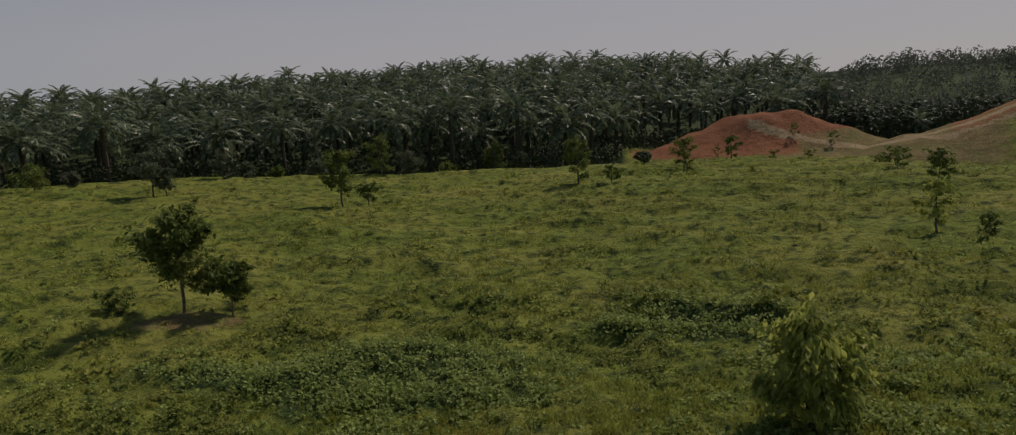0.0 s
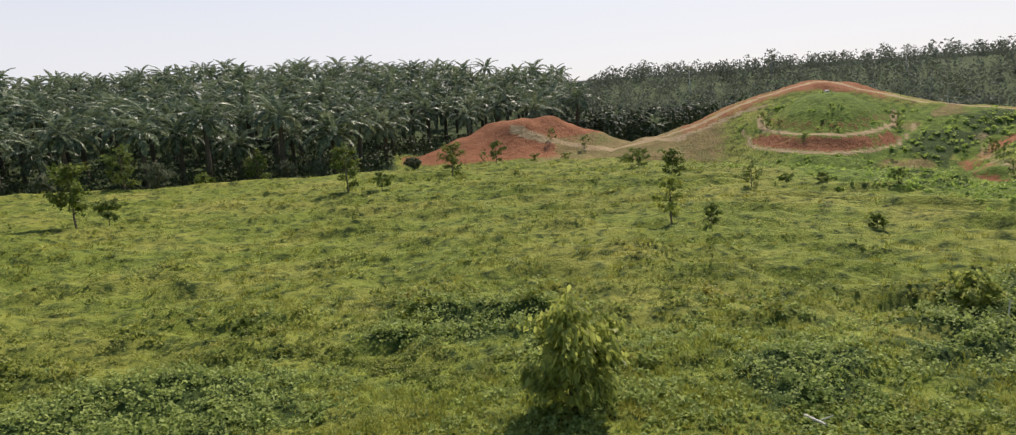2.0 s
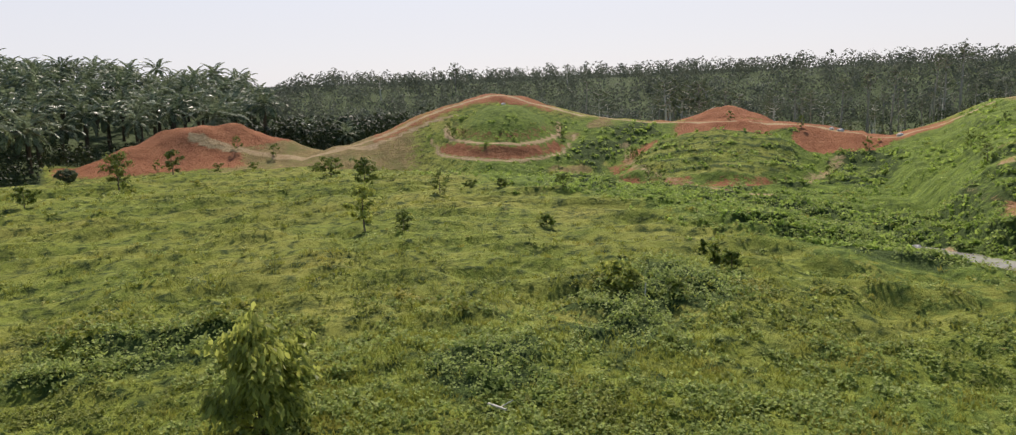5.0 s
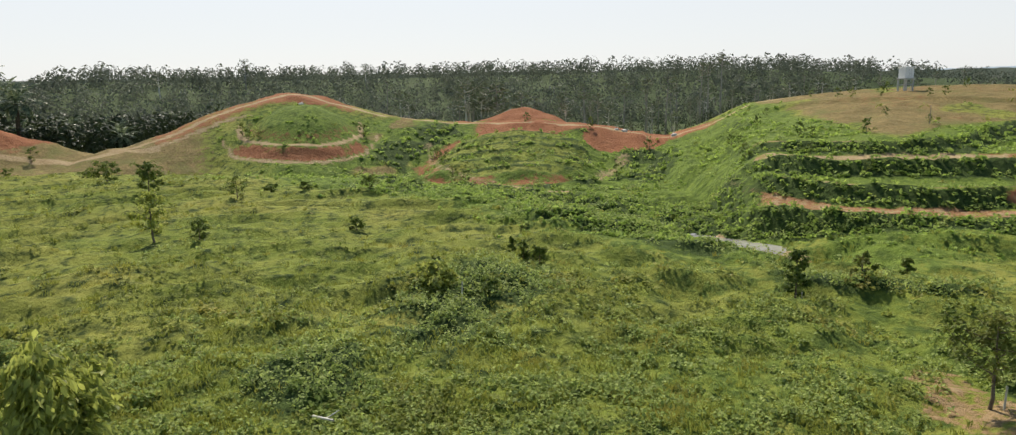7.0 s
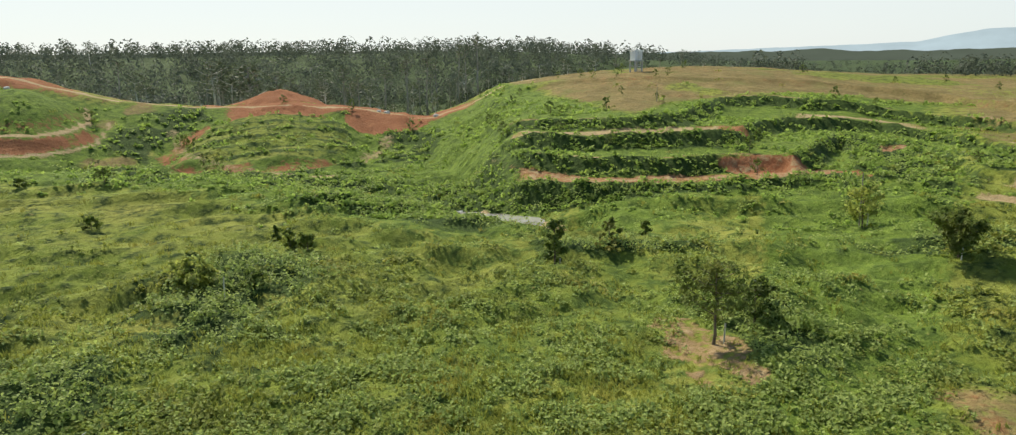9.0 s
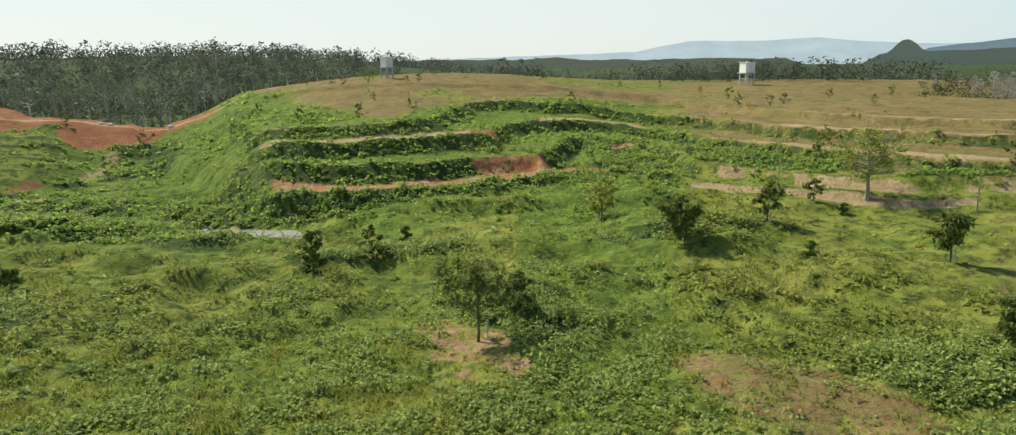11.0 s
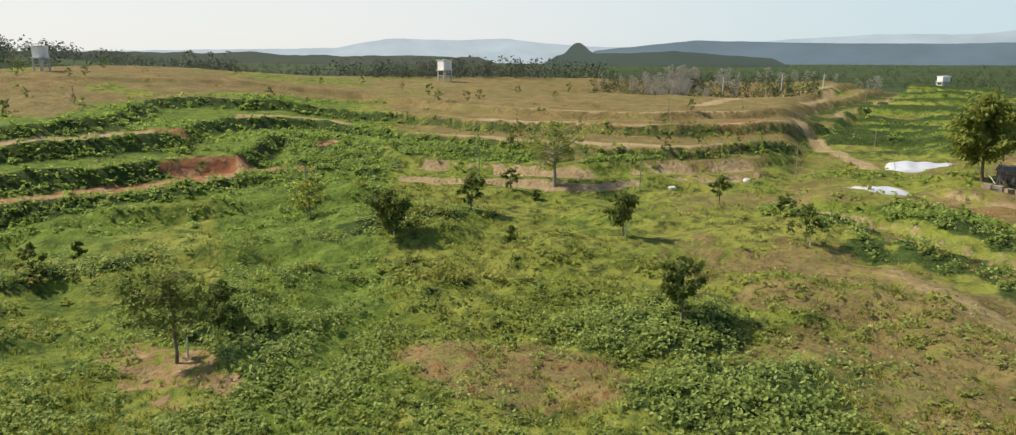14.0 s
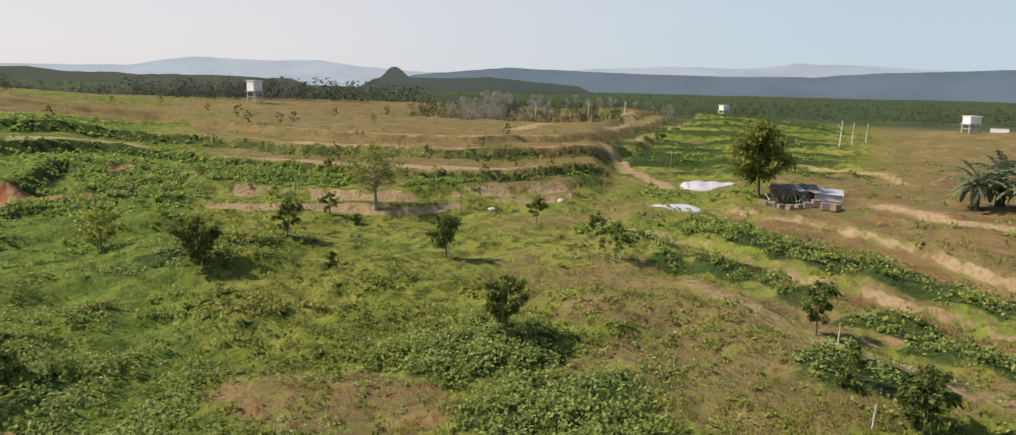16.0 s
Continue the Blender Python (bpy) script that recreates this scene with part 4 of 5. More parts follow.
for k, (b, r, h, w) in enumerate(((-33.6, 86, 2.5, 4.0), (-21.8, 88, 2.6, 2.3), (-20.1, 88.5, 1.8, 2.2), (-1.2, 92, 3.6, 3.4), (0.7, 93, 2.4, 2.6), (3.2, 93, 2.4, 2.4), (-10.2, 85, 4.4, 4.2), (-8.1, 87, 2.8, 3.0),
                                  (-31.5, 88, 1.4, 2.0), (-18.0, 89, 1.2, 2.0), (-15.0, 90, 1.6, 2.4), (10.5, 90, 1.3, 2.0), (-5.0, 90, 1.7, 2.2))):
    young("shrub", "pale green shrub below the palms", b, r, h, w, 40 + k, 900, 0.34, 0.02, LEAF_WOOD if k % 3 else LEAF_TREE, None, 12, "shrubs along the field's edge", "shrub")
for k, (b, r, h, w) in enumerate(((36.6, 55.6, 1.55, 1.5), (46.4, 56, 1.0, 1.2), (45.2, 41, 0.62, 0.9), (55.5, 25, 0.62, 0.8), (59.7, 30.2, 0.68, 0.8), (57.5, 33.9, 0.9, 0.5), (83.9, 29.6, 1.0, 0.8),
                                  (86.8, 32.4, 0.7, 0.6), (58.4, 31, 0.7, 0.7), (118.3, 40.8, 1.2, 1.0), (120.3, 39.8, 0.6, 0.5), (139.2, 35.4, 0.75, 1.0), (118.2, 29.9, 0.95, 0.55), (157.9, 19.1, 1.05, 0.95),
                                  (20.0, 89, 1.0, 1.3), (22.5, 86, 0.9, 1.2), (27.0, 74, 0.9, 1.4), (39.0, 58, 0.7, 1.0), (41.5, 57, 0.6, 0.8), (-3.1, 25.3, 0.7, 1.1), (-30.0, 31, 0.6, 1.3))):
    young("shrub", "small dark green shrub in the grass", b, r, h, w, 60 + k, 420, 0.17, 0.05, None, None, 8, "shrubs in the grass", "shrub")
young("shrub", "yellowing low shrub among creeper", 51.1, 25.9, 0.95, 1.45, 90, 700, 0.2, 0.03, LEAF_YELLOW, None, 12, "shrubs in the grass", "shrub")
young("fruit_tree", "narrow dark tree with browning leaves", 79.5, 27.9, 2.0, 1.05, 91, 1100, 0.18, 0.1)
young("fruit_tree", "young fruit tree with open crown on bare soil", 92.3, 19.4, 2.25, 1.9, 92, 1000, 0.17, 0.34, limbs=13)
young("fruit_tree", "low dark tree leaning over a leafy bush", 95.4, 20.9, 1.6, 1.15, 93, 700, 0.16, 0.25)
young("shrub", "dense dark bush beside a young tree", 97.0, 20.8, 0.5, 1.8, 94, 900, 0.17, 0.02, LEAF_CREEPER, None, 14, "shrubs in the grass", "shrub")
young("fruit_tree", "spiky yellow-green sapling in cut grass", 102.6, 37, 1.9, 1.9, 95, 700, 0.24, 0.1, LEAF_YELLOW, droop=-0.5)
young("fruit_tree", "wide dark bushy fruit tree in the grass", 108.7, 30.8, 1.65, 1.9, 96, 1900, 0.21, 0.18, limbs=15)
young("fruit_tree", "slim young fruit tree tied to a stake", 115.1, 35.1, 1.75, 1.25, 97, 800, 0.2, 0.2)
young("bare_tree", "pale almost leafless spreading tree", 121.8, 43.4, 3.6, 3.8, 98, 1500, 0.2, 0.3, LEAF_YELLOW, BARK_GREY, 24, "", "tree", 0.1, 0.5, stout=1.7)
young("fruit_tree", "young fruit tree with open round crown", 127.2, 30.9, 1.8, 1.45, 99, 1100, 0.19, 0.25)
young("fruit_tree", "young fruit tree standing in tall creeper", 131.9, 20.5, 1.85, 1.25, 100, 1200, 0.17, 0.3)
young("fruit_tree", "small sapling with leaning crown", 134.5, 38.8, 1.5, 1.05, 101, 500, 0.19, 0.35)
young("fruit_tree", "sparse sapling beside a white stake", 140.8, 31.4, 1.45, 1.3, 102, 420, 0.19, 0.2)
young("fruit_tree", "slender fruit tree by the worn track", 155.8, 23.8, 1.6, 1.0, 103, 800, 0.17, 0.3)
young("fruit_tree", "small tree with reddish brown leaves", 163.1, 18.0, 1.45, 1.15, 104, 1300, 0.16, 0.15)
young("shade_tree", "large green shade tree beside the shelter", 151.5, 47.4, 4.4, 3.2, 105, 5200, 0.32, 0.24, LEAF_HERB, limbs=18, group="")


# a few palms by the shelters
def shelter_palms():
    t, c = palm_meshes(9, 2.6, 3.4, 22)
    for k, (b, r) in enumerate(((165.3, 50.5), (166.6, 52), (168.0, 50), (169.3, 52))):
        ob = thing("young_palm", spot(b, r, 0.1), "short young palm with drooping dark fronds", "palm tree", "young palms", 70 * k, 0.78 + 0.1 * (k % 2))
        part("trunk", t, None, ob)
        part("crown", c, None, ob)


shelter_palms()


# saplings and tufts over the plateau and along the terrace edges
def saplings():
    g = np.random.default_rng(88)
    kinds = [tree_meshes(s, 1.5, 1.3, 0.08, 190, 0.24, 7, 0.05, 0.03, 0.25) for s in (601, 602, 603)]
    fixed = [(81.8, 92), (84.9, 96), (84.9, 78), (87.5, 90), (87.6, 72), (89.6, 101), (80.0, 99), (77, 86), (76.4, 78), (75.2, 70), (75.6, 62), (74.6, 74), (98, 98), (104, 100), (110, 95), (112, 88), (116, 82), (119, 90), (107, 104)]
    for k in range(52):
        b, r = fixed[k] if k < len(fixed) else (g.uniform(75, 137), g.choice([49.5, 53.8, 58.5, 66, 80, 92]) + g.uniform(-1, 1))
        if 97 < b < 109 and r < 72:
            continue
        ob = thing("sapling", spot(b, r, 0.03), "small dark sapling on the terraced hill", "sapling", "saplings on the terraces", g.uniform(0, 360), g.uniform(0.6, 1.1))
        t, c = kinds[k % 3]
        part("trunk", t, None, ob)
        part("crown", c, None, ob)
    for k, (b, r) in enumerate(((37.8, 99.5), (37.4, 101), (38.5, 97.5), (46.2, 100), (52, 90), (52.4, 85), (53, 80), (54, 77), (51.6, 93), (59, 105), (64, 100), (68.5, 92), (66, 80), (21.5, 105), (16, 101), (24, 104))):
        ob = thing("sapling", spot(b, r, 0.03), "small dark bush on the clay slope", "sapling", "bushes on the clay slopes", g.uniform(0, 360), g.uniform(0.9, 1.5))
        t, c = kinds[k % 3]
        part("trunk", t, None, ob)
        part("crown", c, None, ob)


saplings()


# ---- woods behind the ridge ----
def woods():
    g = np.random.default_rng(77)
    kinds = []
    for s, h, w, low, n, leaf in ((201, 13, 6.0, 0.55, 480, 0.7), (202, 15, 4.6, 0.66, 320, 0.65), (203, 11, 6.2, 0.45, 520, 0.75), (204, 17, 3.6, 0.74, 190, 0.65), (205, 8, 5.5, 0.2, 520, 0.75), (206, 12.5, 5.0, 0.5, 400, 0.7)):
        kinds.append(tree_meshes(s, h, w, low, int(n * 1.25), leaf * 0.72, 12, 0.055, 0.34, 0.4, BARK_PALE if s % 2 else BARK_GREY, LEAF_WOOD, 0.3, 5))
    spots = []
    for k in range(9000):
        b, r = g.uniform(48, 122), g.uniform(118, 147)
        if b > 72 and r < 122 + 0.9 * (b - 72):
            continue
        if b < 53 and (r < 132 or g.uniform() < 0.5):
            continue
        if b > 84 and g.uniform() < 0.6:
            continue
        x, y = polar(b, r * UNIT)
        if all((x - q[0]) ** 2 + (y - q[1]) ** 2 > 6.0 ** 2 for q in spots):
            spots.append((x, y, r, b))
    spots.sort(key=lambda q: q[2])
    spots = spots[:290]
    z = terrain(np.array([q[0] for q in spots]), np.array([q[1] for q in spots]))[0]
    for k, (x, y, r, b) in enumerate(spots):
        t, c = kinds[int(g.integers(0, 6))]
        size = g.uniform(0.42, 0.92) * (0.62 if b > 74 else 1.0) * (0.8 if b > 84 else 1.0) * (0.8 if r < 130 else 1.0)
        ob = thing("forest_tree", (x, y, z[k] - 0.2), "tall thin forest tree with pale trunk", "tree", "forest trees behind the ridge", g.uniform(0, 360), size)
        part("trunk", t, None, ob)
        part("crown", c, None, ob)
    # a taller clump on the skyline, and thin survivors standing above the woods
    tall = [(54.2, 126), (54.8, 129), (55.4, 125), (56.0, 128), (56.7, 126), (57.2, 131), (54.5, 133), (58.6, 134)]
    thin_ones = [(g.uniform(27, 50), g.uniform(230, 260)) for _ in range(3)] + [(g.uniform(58, 74), g.uniform(125, 140)) for _ in range(5)]
    for k, (b, r) in enumerate(tall + thin_ones):
        t, c = kinds[(0, 5, 2)[k % 3] if k < len(tall) + 3 else 3]
        size = g.uniform(0.92, 1.12) if k < len(tall) else g.uniform(0.75, 1.0) * (1 if b < 74 else 0.75)
        ob = thing("forest_tree", spot(b, r, 0.2), "tall thin forest tree standing above the woods", "tree", "emergent forest trees", g.uniform(0, 360), size)
        part("trunk", t, None, ob)
        part("crown", c, None, ob)
    # grey, nearly leafless stand in the dip
    bare = [tree_meshes(s, 6.5, 4.6, 0.12, 520, 0.34, 22, 0.04, 0.12, 0.4, BARK_GREY, TWIG, -0.4, 5) for s in (301, 302, 303)]
    for k in range(72):
        b, r = g.normal(131, 2.2), g.uniform(106, 124)
        if k > 52:
            b, r = g.uniform(134, 146), g.uniform(118, 132)
        ob = thing("bare_forest_tree", spot(b, r, 0.1), "grey nearly leafless forest tree", "tree", "grey trees in the dip", g.uniform(0, 360), g.uniform(0.45, 1.1) * (0.45 if k > 52 else 0.62))
        t, c = bare[k % 3]
        part("trunk", t, None, ob)
        part("crown", c, None, ob)


woods()


def canopy(name, label, count, r0, r1, b0, b1, size, seed, keep, material=None, per=36):
    """Crowns of far woods, past counting, in one mesh."""
    g = np.random.default_rng(seed)
    b = g.uniform(b0, b1, count)
    r = 1 / g.uniform(1 / r1, 1 / r0, count)
    x, y = r * UNIT * np.sin(np.radians(b)), r * UNIT * np.cos(np.radians(b))
    ok = keep(b, r, x, y)
    b, r, x, y = b[ok], r[ok], x[ok], y[ok]
    z = terrain(x, y)[0]
    n = len(x)
    s = size * (1 - 0.45 * step(b, 84, 100)) * g.uniform(0.6, 1.25, n) * (0.8 + r / 900)
    d = unit(g.normal(0, 1, (n, per, 3)))
    d[:, :, 2] = np.abs(d[:, :, 2])
    ctr = np.stack([x, y, z + s * 0.1], -1)[:, None] + d * s[:, None, None] * np.array([0.55, 0.55, 1.35])
    c = ctr.reshape(-1, 3)
    up = unit(d.reshape(-1, 3) + g.normal(0, 0.35, c.shape))
    way = unit(np.cross(up, g.normal(0, 1, c.shape)))
    ln = np.repeat(s, per) * g.uniform(0.11, 0.28, len(c))
    v, f = leaf_quads(c, up, way, ln, ln * 0.75)
    return tagged(new(name, mesh_from(name, v, f, material or LEAF_WOOD)), label, "woods", "", "stuff")


canopy("far_woods", "grey-green wooded slopes and plain far off", 3400, 250, 1500, -46, 118, 4.4, 401,
       lambda b, r, x, y: ((b > 14) | (r > 232)) & ((fbm(x / 130, y / 130, 7) > 0.36) | ((b > 18) & (b < 84))) & ~((b > 100) & (r < 260)), LEAF_BUSH)
canopy("plain_woods", "dark green forest on the far plain", 7400, 290, 1700, 106, 178, 3.6, 404,
       lambda b, r, x, y: fbm(x / 90, y / 40, 17) > 0.34, LEAF_PLAIN, 14)
canopy("field_trees", "scattered low trees on the brown land behind the plateau", 1200, 124, 185, 90, 127, 5.2, 406,
       lambda b, r, x, y: (fbm(x / 18, y / 18, 19) > 0.5) & (r > 126 + 25 * (1 - step(b, 90, 98))), LEAF_BUSH, 26)
canopy("dip_scrub", "dark scrub among the grey trees", 420, 104, 128, 124.5, 141, 2.2, 405, lambda b, r, x, y: r > 104, LEAF_PLAIN)
canopy("hillside_bush", "dense grey-green bush on the hillside behind the ridge", 3000, 138, 330, 20, 84, 3.6, 407,
       lambda b, r, x, y: (r > 138 + 34 * step(b, 48, 54)) & (fbm(x / 12, y / 12, 37) > 0.34), LEAF_BUSH, 44)
canopy("scrub", "low dark scrub between the ridge and the woods", 1700, 114, 200, 22, 120, 1.7, 402,
       lambda b, r, x, y: (r > 118 + 0.7 * np.maximum(0, b - 74)) & (fbm(x / 20, y / 20, 9) > 0.4), LEAF_DARK)

canopy("hollow_trees", "dark trees in the hollow between palms and knoll", 420, 126, 165, 22, 36, 4.4, 408, lambda b, r, x, y: r > 126 + 1.2 * np.maximum(0, b - 27), LEAF_DARK, 40)
# Clumps between the palms, with the palms' shade put into the leaf colour.
canopy("undergrowth", "undergrowth beneath the oil palms, coloured dark for their shade", 1100, 94, 135, -44, 27, 2.6, 403,
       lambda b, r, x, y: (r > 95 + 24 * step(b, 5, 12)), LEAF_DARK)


# ---- distant hills ----
def hills(name, label, r, outline, rough, seed, colour):
    """A long ridge; outline gives bearings and degrees above the eye."""
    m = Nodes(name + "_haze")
    # Haze is painted into the colour, which glows and takes no sunlight.
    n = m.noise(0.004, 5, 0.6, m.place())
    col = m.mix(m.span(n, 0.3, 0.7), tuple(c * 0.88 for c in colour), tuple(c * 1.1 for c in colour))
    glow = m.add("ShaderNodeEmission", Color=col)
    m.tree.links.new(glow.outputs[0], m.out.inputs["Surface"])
    b0, b1 = outline[0][0], outline[-1][0]
    b = np.arange(b0, b1, 0.2)
    rise = np.interp(b, [q[0] for q in outline], [q[1] for q in outline])
    rise = np.convolve(np.pad(rise, 1, "edge"), np.ones(3) / 3, "valid") + rough * (fbm(b / 1.6, b * 0 + 0.5, seed, 4) - 0.5)
    top = EYE + r * np.tan(np.radians(rise))
    fade = np.clip(np.minimum(b - b0, b1 - b) / 3, 0, 1)
    top = -25 + (top + 25) * fade
    xs, ys = r * np.sin(np.radians(b)), r * np.cos(np.radians(b))
    front = np.stack([xs * 0.9, ys * 0.9, b * 0 - 25], -1)
    ridge = np.stack([xs, ys, top], -1)
    rear = np.stack([xs * 1.1, ys * 1.1, b * 0 - 25], -1)
    v = np.concatenate([front, ridge, rear])
    k = len(b)
    i = np.arange(k - 1)
    f = np.concatenate([np.stack([i, i + 1, i + 1 + k, i + k], -1), np.stack([i + k, i + 1 + k, i + 1 + 2 * k, i + 2 * k], -1)])
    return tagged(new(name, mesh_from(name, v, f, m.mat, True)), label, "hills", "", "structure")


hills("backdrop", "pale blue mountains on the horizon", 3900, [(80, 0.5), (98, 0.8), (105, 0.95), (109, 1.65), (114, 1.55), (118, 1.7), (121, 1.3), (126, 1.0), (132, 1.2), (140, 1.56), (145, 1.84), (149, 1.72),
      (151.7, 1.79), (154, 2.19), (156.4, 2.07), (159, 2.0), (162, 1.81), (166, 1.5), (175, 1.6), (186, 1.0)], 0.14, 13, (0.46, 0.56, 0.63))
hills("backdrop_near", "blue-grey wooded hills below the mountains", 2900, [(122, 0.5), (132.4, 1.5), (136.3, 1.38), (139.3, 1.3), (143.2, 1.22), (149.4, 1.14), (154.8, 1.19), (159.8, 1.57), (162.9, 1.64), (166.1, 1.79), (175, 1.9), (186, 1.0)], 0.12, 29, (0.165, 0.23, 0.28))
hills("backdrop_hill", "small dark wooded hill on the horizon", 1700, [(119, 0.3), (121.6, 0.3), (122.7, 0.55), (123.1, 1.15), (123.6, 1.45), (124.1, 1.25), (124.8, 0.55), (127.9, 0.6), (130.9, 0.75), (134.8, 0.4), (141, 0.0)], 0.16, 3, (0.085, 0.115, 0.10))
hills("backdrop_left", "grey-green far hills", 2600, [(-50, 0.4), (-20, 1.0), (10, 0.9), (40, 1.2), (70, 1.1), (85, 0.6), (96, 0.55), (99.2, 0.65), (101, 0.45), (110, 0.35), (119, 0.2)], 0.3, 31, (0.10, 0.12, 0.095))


# ---- water, huts, tanks, poles and stakes ----
def plain(name, low, high, rough=0.7, metal=0.0, scale=3.0, spec=0.3):
    m = Nodes(name)
    n = m.noise(scale, 5, 0.65, m.place())
    m.bumpy(n, 0.25, 0.01)
    return m.finish(m.mix(m.span(n, 0.3, 0.7), low, high), rough, metal, spec)


WHITE = plain("white_paint", (0.80, 0.80, 0.78), (0.90, 0.90, 0.88), 0.6)
CONCRETE = plain("weathered_concrete", (0.42, 0.41, 0.38), (0.58, 0.57, 0.54), 0.85)
TIN = plain("pale_tin_sheet", (0.46, 0.47, 0.49), (0.62, 0.63, 0.65), 0.45, 0.0, 1.2, 0.5)
RUST = plain("rusty_tin_sheet", (0.26, 0.16, 0.11), (0.44, 0.32, 0.24), 0.7, 0.0, 1.5)
TIMBER = plain("grey_timber", (0.20, 0.17, 0.13), (0.38, 0.34, 0.28), 0.9, 0.0, 8.0)
STAKE = plain("peeled_stake", (0.50, 0.47, 0.38), (0.68, 0.65, 0.55), 0.8, 0.0, 8.0)
STONE = plain("pale_stone", (0.45, 0.43, 0.40), (0.65, 0.63, 0.58), 0.85)


def water_material():
    m = Nodes("muddy_water")
    n = m.noise(2.5, 3, 0.5, m.place())
    m.bumpy(n, 0.08, 0.02)
    # Mud colour, paled so that it also carries the white sky's reflection.
    return m.finish(m.mix(m.span(m.noise(0.7, 3, 0.5, m.place()), 0.35, 0.65), (0.34, 0.32, 0.27), (0.46, 0.45, 0.41)), 0.06, 0.0, 0.6)


def stream():
    pts = [spot(b, r) for b, r in ((66, 54.5), (68, 51.5), (70, 48.5), (72, 46), (74, 43.5), (76.5, 41), (79, 38.7), (81, 37.2))]
    half = (0.35, 0.55, 0.9, 1.3, 1.6, 1.5, 1.0, 0.4)
    level = min(p[2] for p in pts) + 0.55
    verts, faces = [], []
    for k, (p, w) in enumerate(zip(pts, half)):
        a, b = Vector(pts[max(0, k - 1)]), Vector(pts[min(len(pts) - 1, k + 1)])
        t = (b - a).normalized()
        side = Vector((-t.y, t.x, 0)) * w * UNIT * 1.35
        c = Vector((p[0], p[1], max(level, p[2] + 0.2)))
        verts += [c + side, c - side]
        if k:
            faces.append((2 * k - 2, 2 * k - 1, 2 * k + 1, 2 * k))
    ob = new("stream", mesh_from("stream", [tuple(v) for v in verts], faces, water_material(), True))
    return tagged(ob, "narrow muddy stream reflecting the pale sky", "water", "", "structure")


stream()


def box(bm, size, at, turn=None, bevel=0.02):
    """Adds a bevelled block to bm."""
    m = Matrix.Translation(at)
    if turn is not None:
        m = m @ turn
    made = bmesh.ops.create_cube(bm, size=1.0, matrix=m @ Matrix.Diagonal((*size, 1)))
    if bevel:
        edges = list({e for v in made["verts"] for e in v.link_edges})
        bmesh.ops.bevel(bm, geom=edges, offset=bevel, segments=1, affect="EDGES")


def block(name, size, at, material, parent, label="", turn=None, bevel=0.02):
    bm = bmesh.new()
    box(bm, size, at, turn, bevel)
    return part(name, bm, material, parent, label)


def rod(name, a, b, r0, r1, material, parent, label="", sides=8):
    v, f = tube([a, [(p + q) / 2 for p, q in zip(a, b)], b], [r0, (r0 + r1) / 2, r1], sides)
    return part(name, mesh_from(name, v, f, material, True), None, parent, label)


def drum(name, radius, z0, z1, material, parent, label="", at=(0, 0)):
    v, f = tube([(at[0], at[1], z0), (at[0], at[1], z0 + 0.03), (at[0], at[1], z1 - 0.1), (at[0], at[1], z1), (at[0], at[1], z1 + 0.06)], [radius * 0.97, radius, radius, radius * 0.93, 0.03], 18)
    return part(name, mesh_from(name, v, f, material, True), None, parent, label)


def water_tower(bearing, r, height, width, label, boxed):
    t = thing("water_tower", spot(bearing, r, 0.05), label, "water tower", "water towers", 38 - bearing)
    h, w = height * UNIT, width * UNIT
    deck = h * 0.5
    for sx in (-1, 1):
        for sy in (-1, 1):
            block("leg", (0.2, 0.2, deck), (sx * w * 0.40, sy * w * 0.40, deck / 2), CONCRETE, t)
    for sx in (-1, 1):
        block("brace", (0.10, w * 0.8, 0.12), (sx * w * 0.40, 0, deck * 0.55), CONCRETE, t)
        block("brace", (w * 0.8, 0.10, 0.12), (0, sx * w * 0.40, deck * 0.55), CONCRETE, t)
    block("platform", (w * 1.05, w * 1.05, 0.16), (0, 0, deck + 0.08), CONCRETE, t, "grey concrete platform")
    if boxed:
        tank = block("tank", (w * 0.86, w * 0.86, h - deck - 0.35), (0, 0, deck + 0.16 + (h - deck - 0.35) / 2), WHITE, t, "", None, 0.04)
        block("hatch", (w * 0.3, w * 0.3, 0.07), (w * 0.1, 0, h - 0.02), WHITE, tank)
        rod("outlet_pipe", (-w * 0.2, -w * 0.44, deck + 0.3), (-w * 0.2, -w * 0.44, 0), 0.03, 0.03, TIN, tank, "grey outlet pipe")
        v, f = joined([tube([(sx, -w * 0.56, -0.05), (sx, -w * 0.515, h * 0.45), (sx, -w * 0.47, h * 0.9)], [0.02] * 3, 6) for sx in (-0.16, 0.16)])
        ladder = part("ladder", mesh_from("ladder", v, f, TIN, True), None, t, "thin grey metal ladder")
        for q in range(7):
            z = 0.2 + q * h * 0.11
            rod("rung", (-0.16, -w * 0.56 + w * 0.09 * z / (h * 0.9), z), (0.16, -w * 0.56 + w * 0.09 * z / (h * 0.9), z), 0.014, 0.014, TIN, ladder)
        block("roof", (w * 0.98, w * 0.98, 0.12), (0, 0, h - 0.1), WHITE, t, "white slab roof")
    else:
        drum("tank", w * 0.42, deck + 0.16, h, WHITE, t, "white round water tank")
        rod("pipe", (w * 0.45, -w * 0.3, 0), (w * 0.45, -w * 0.3, h * 0.9), 0.04, 0.04, TIN, t)
    return t


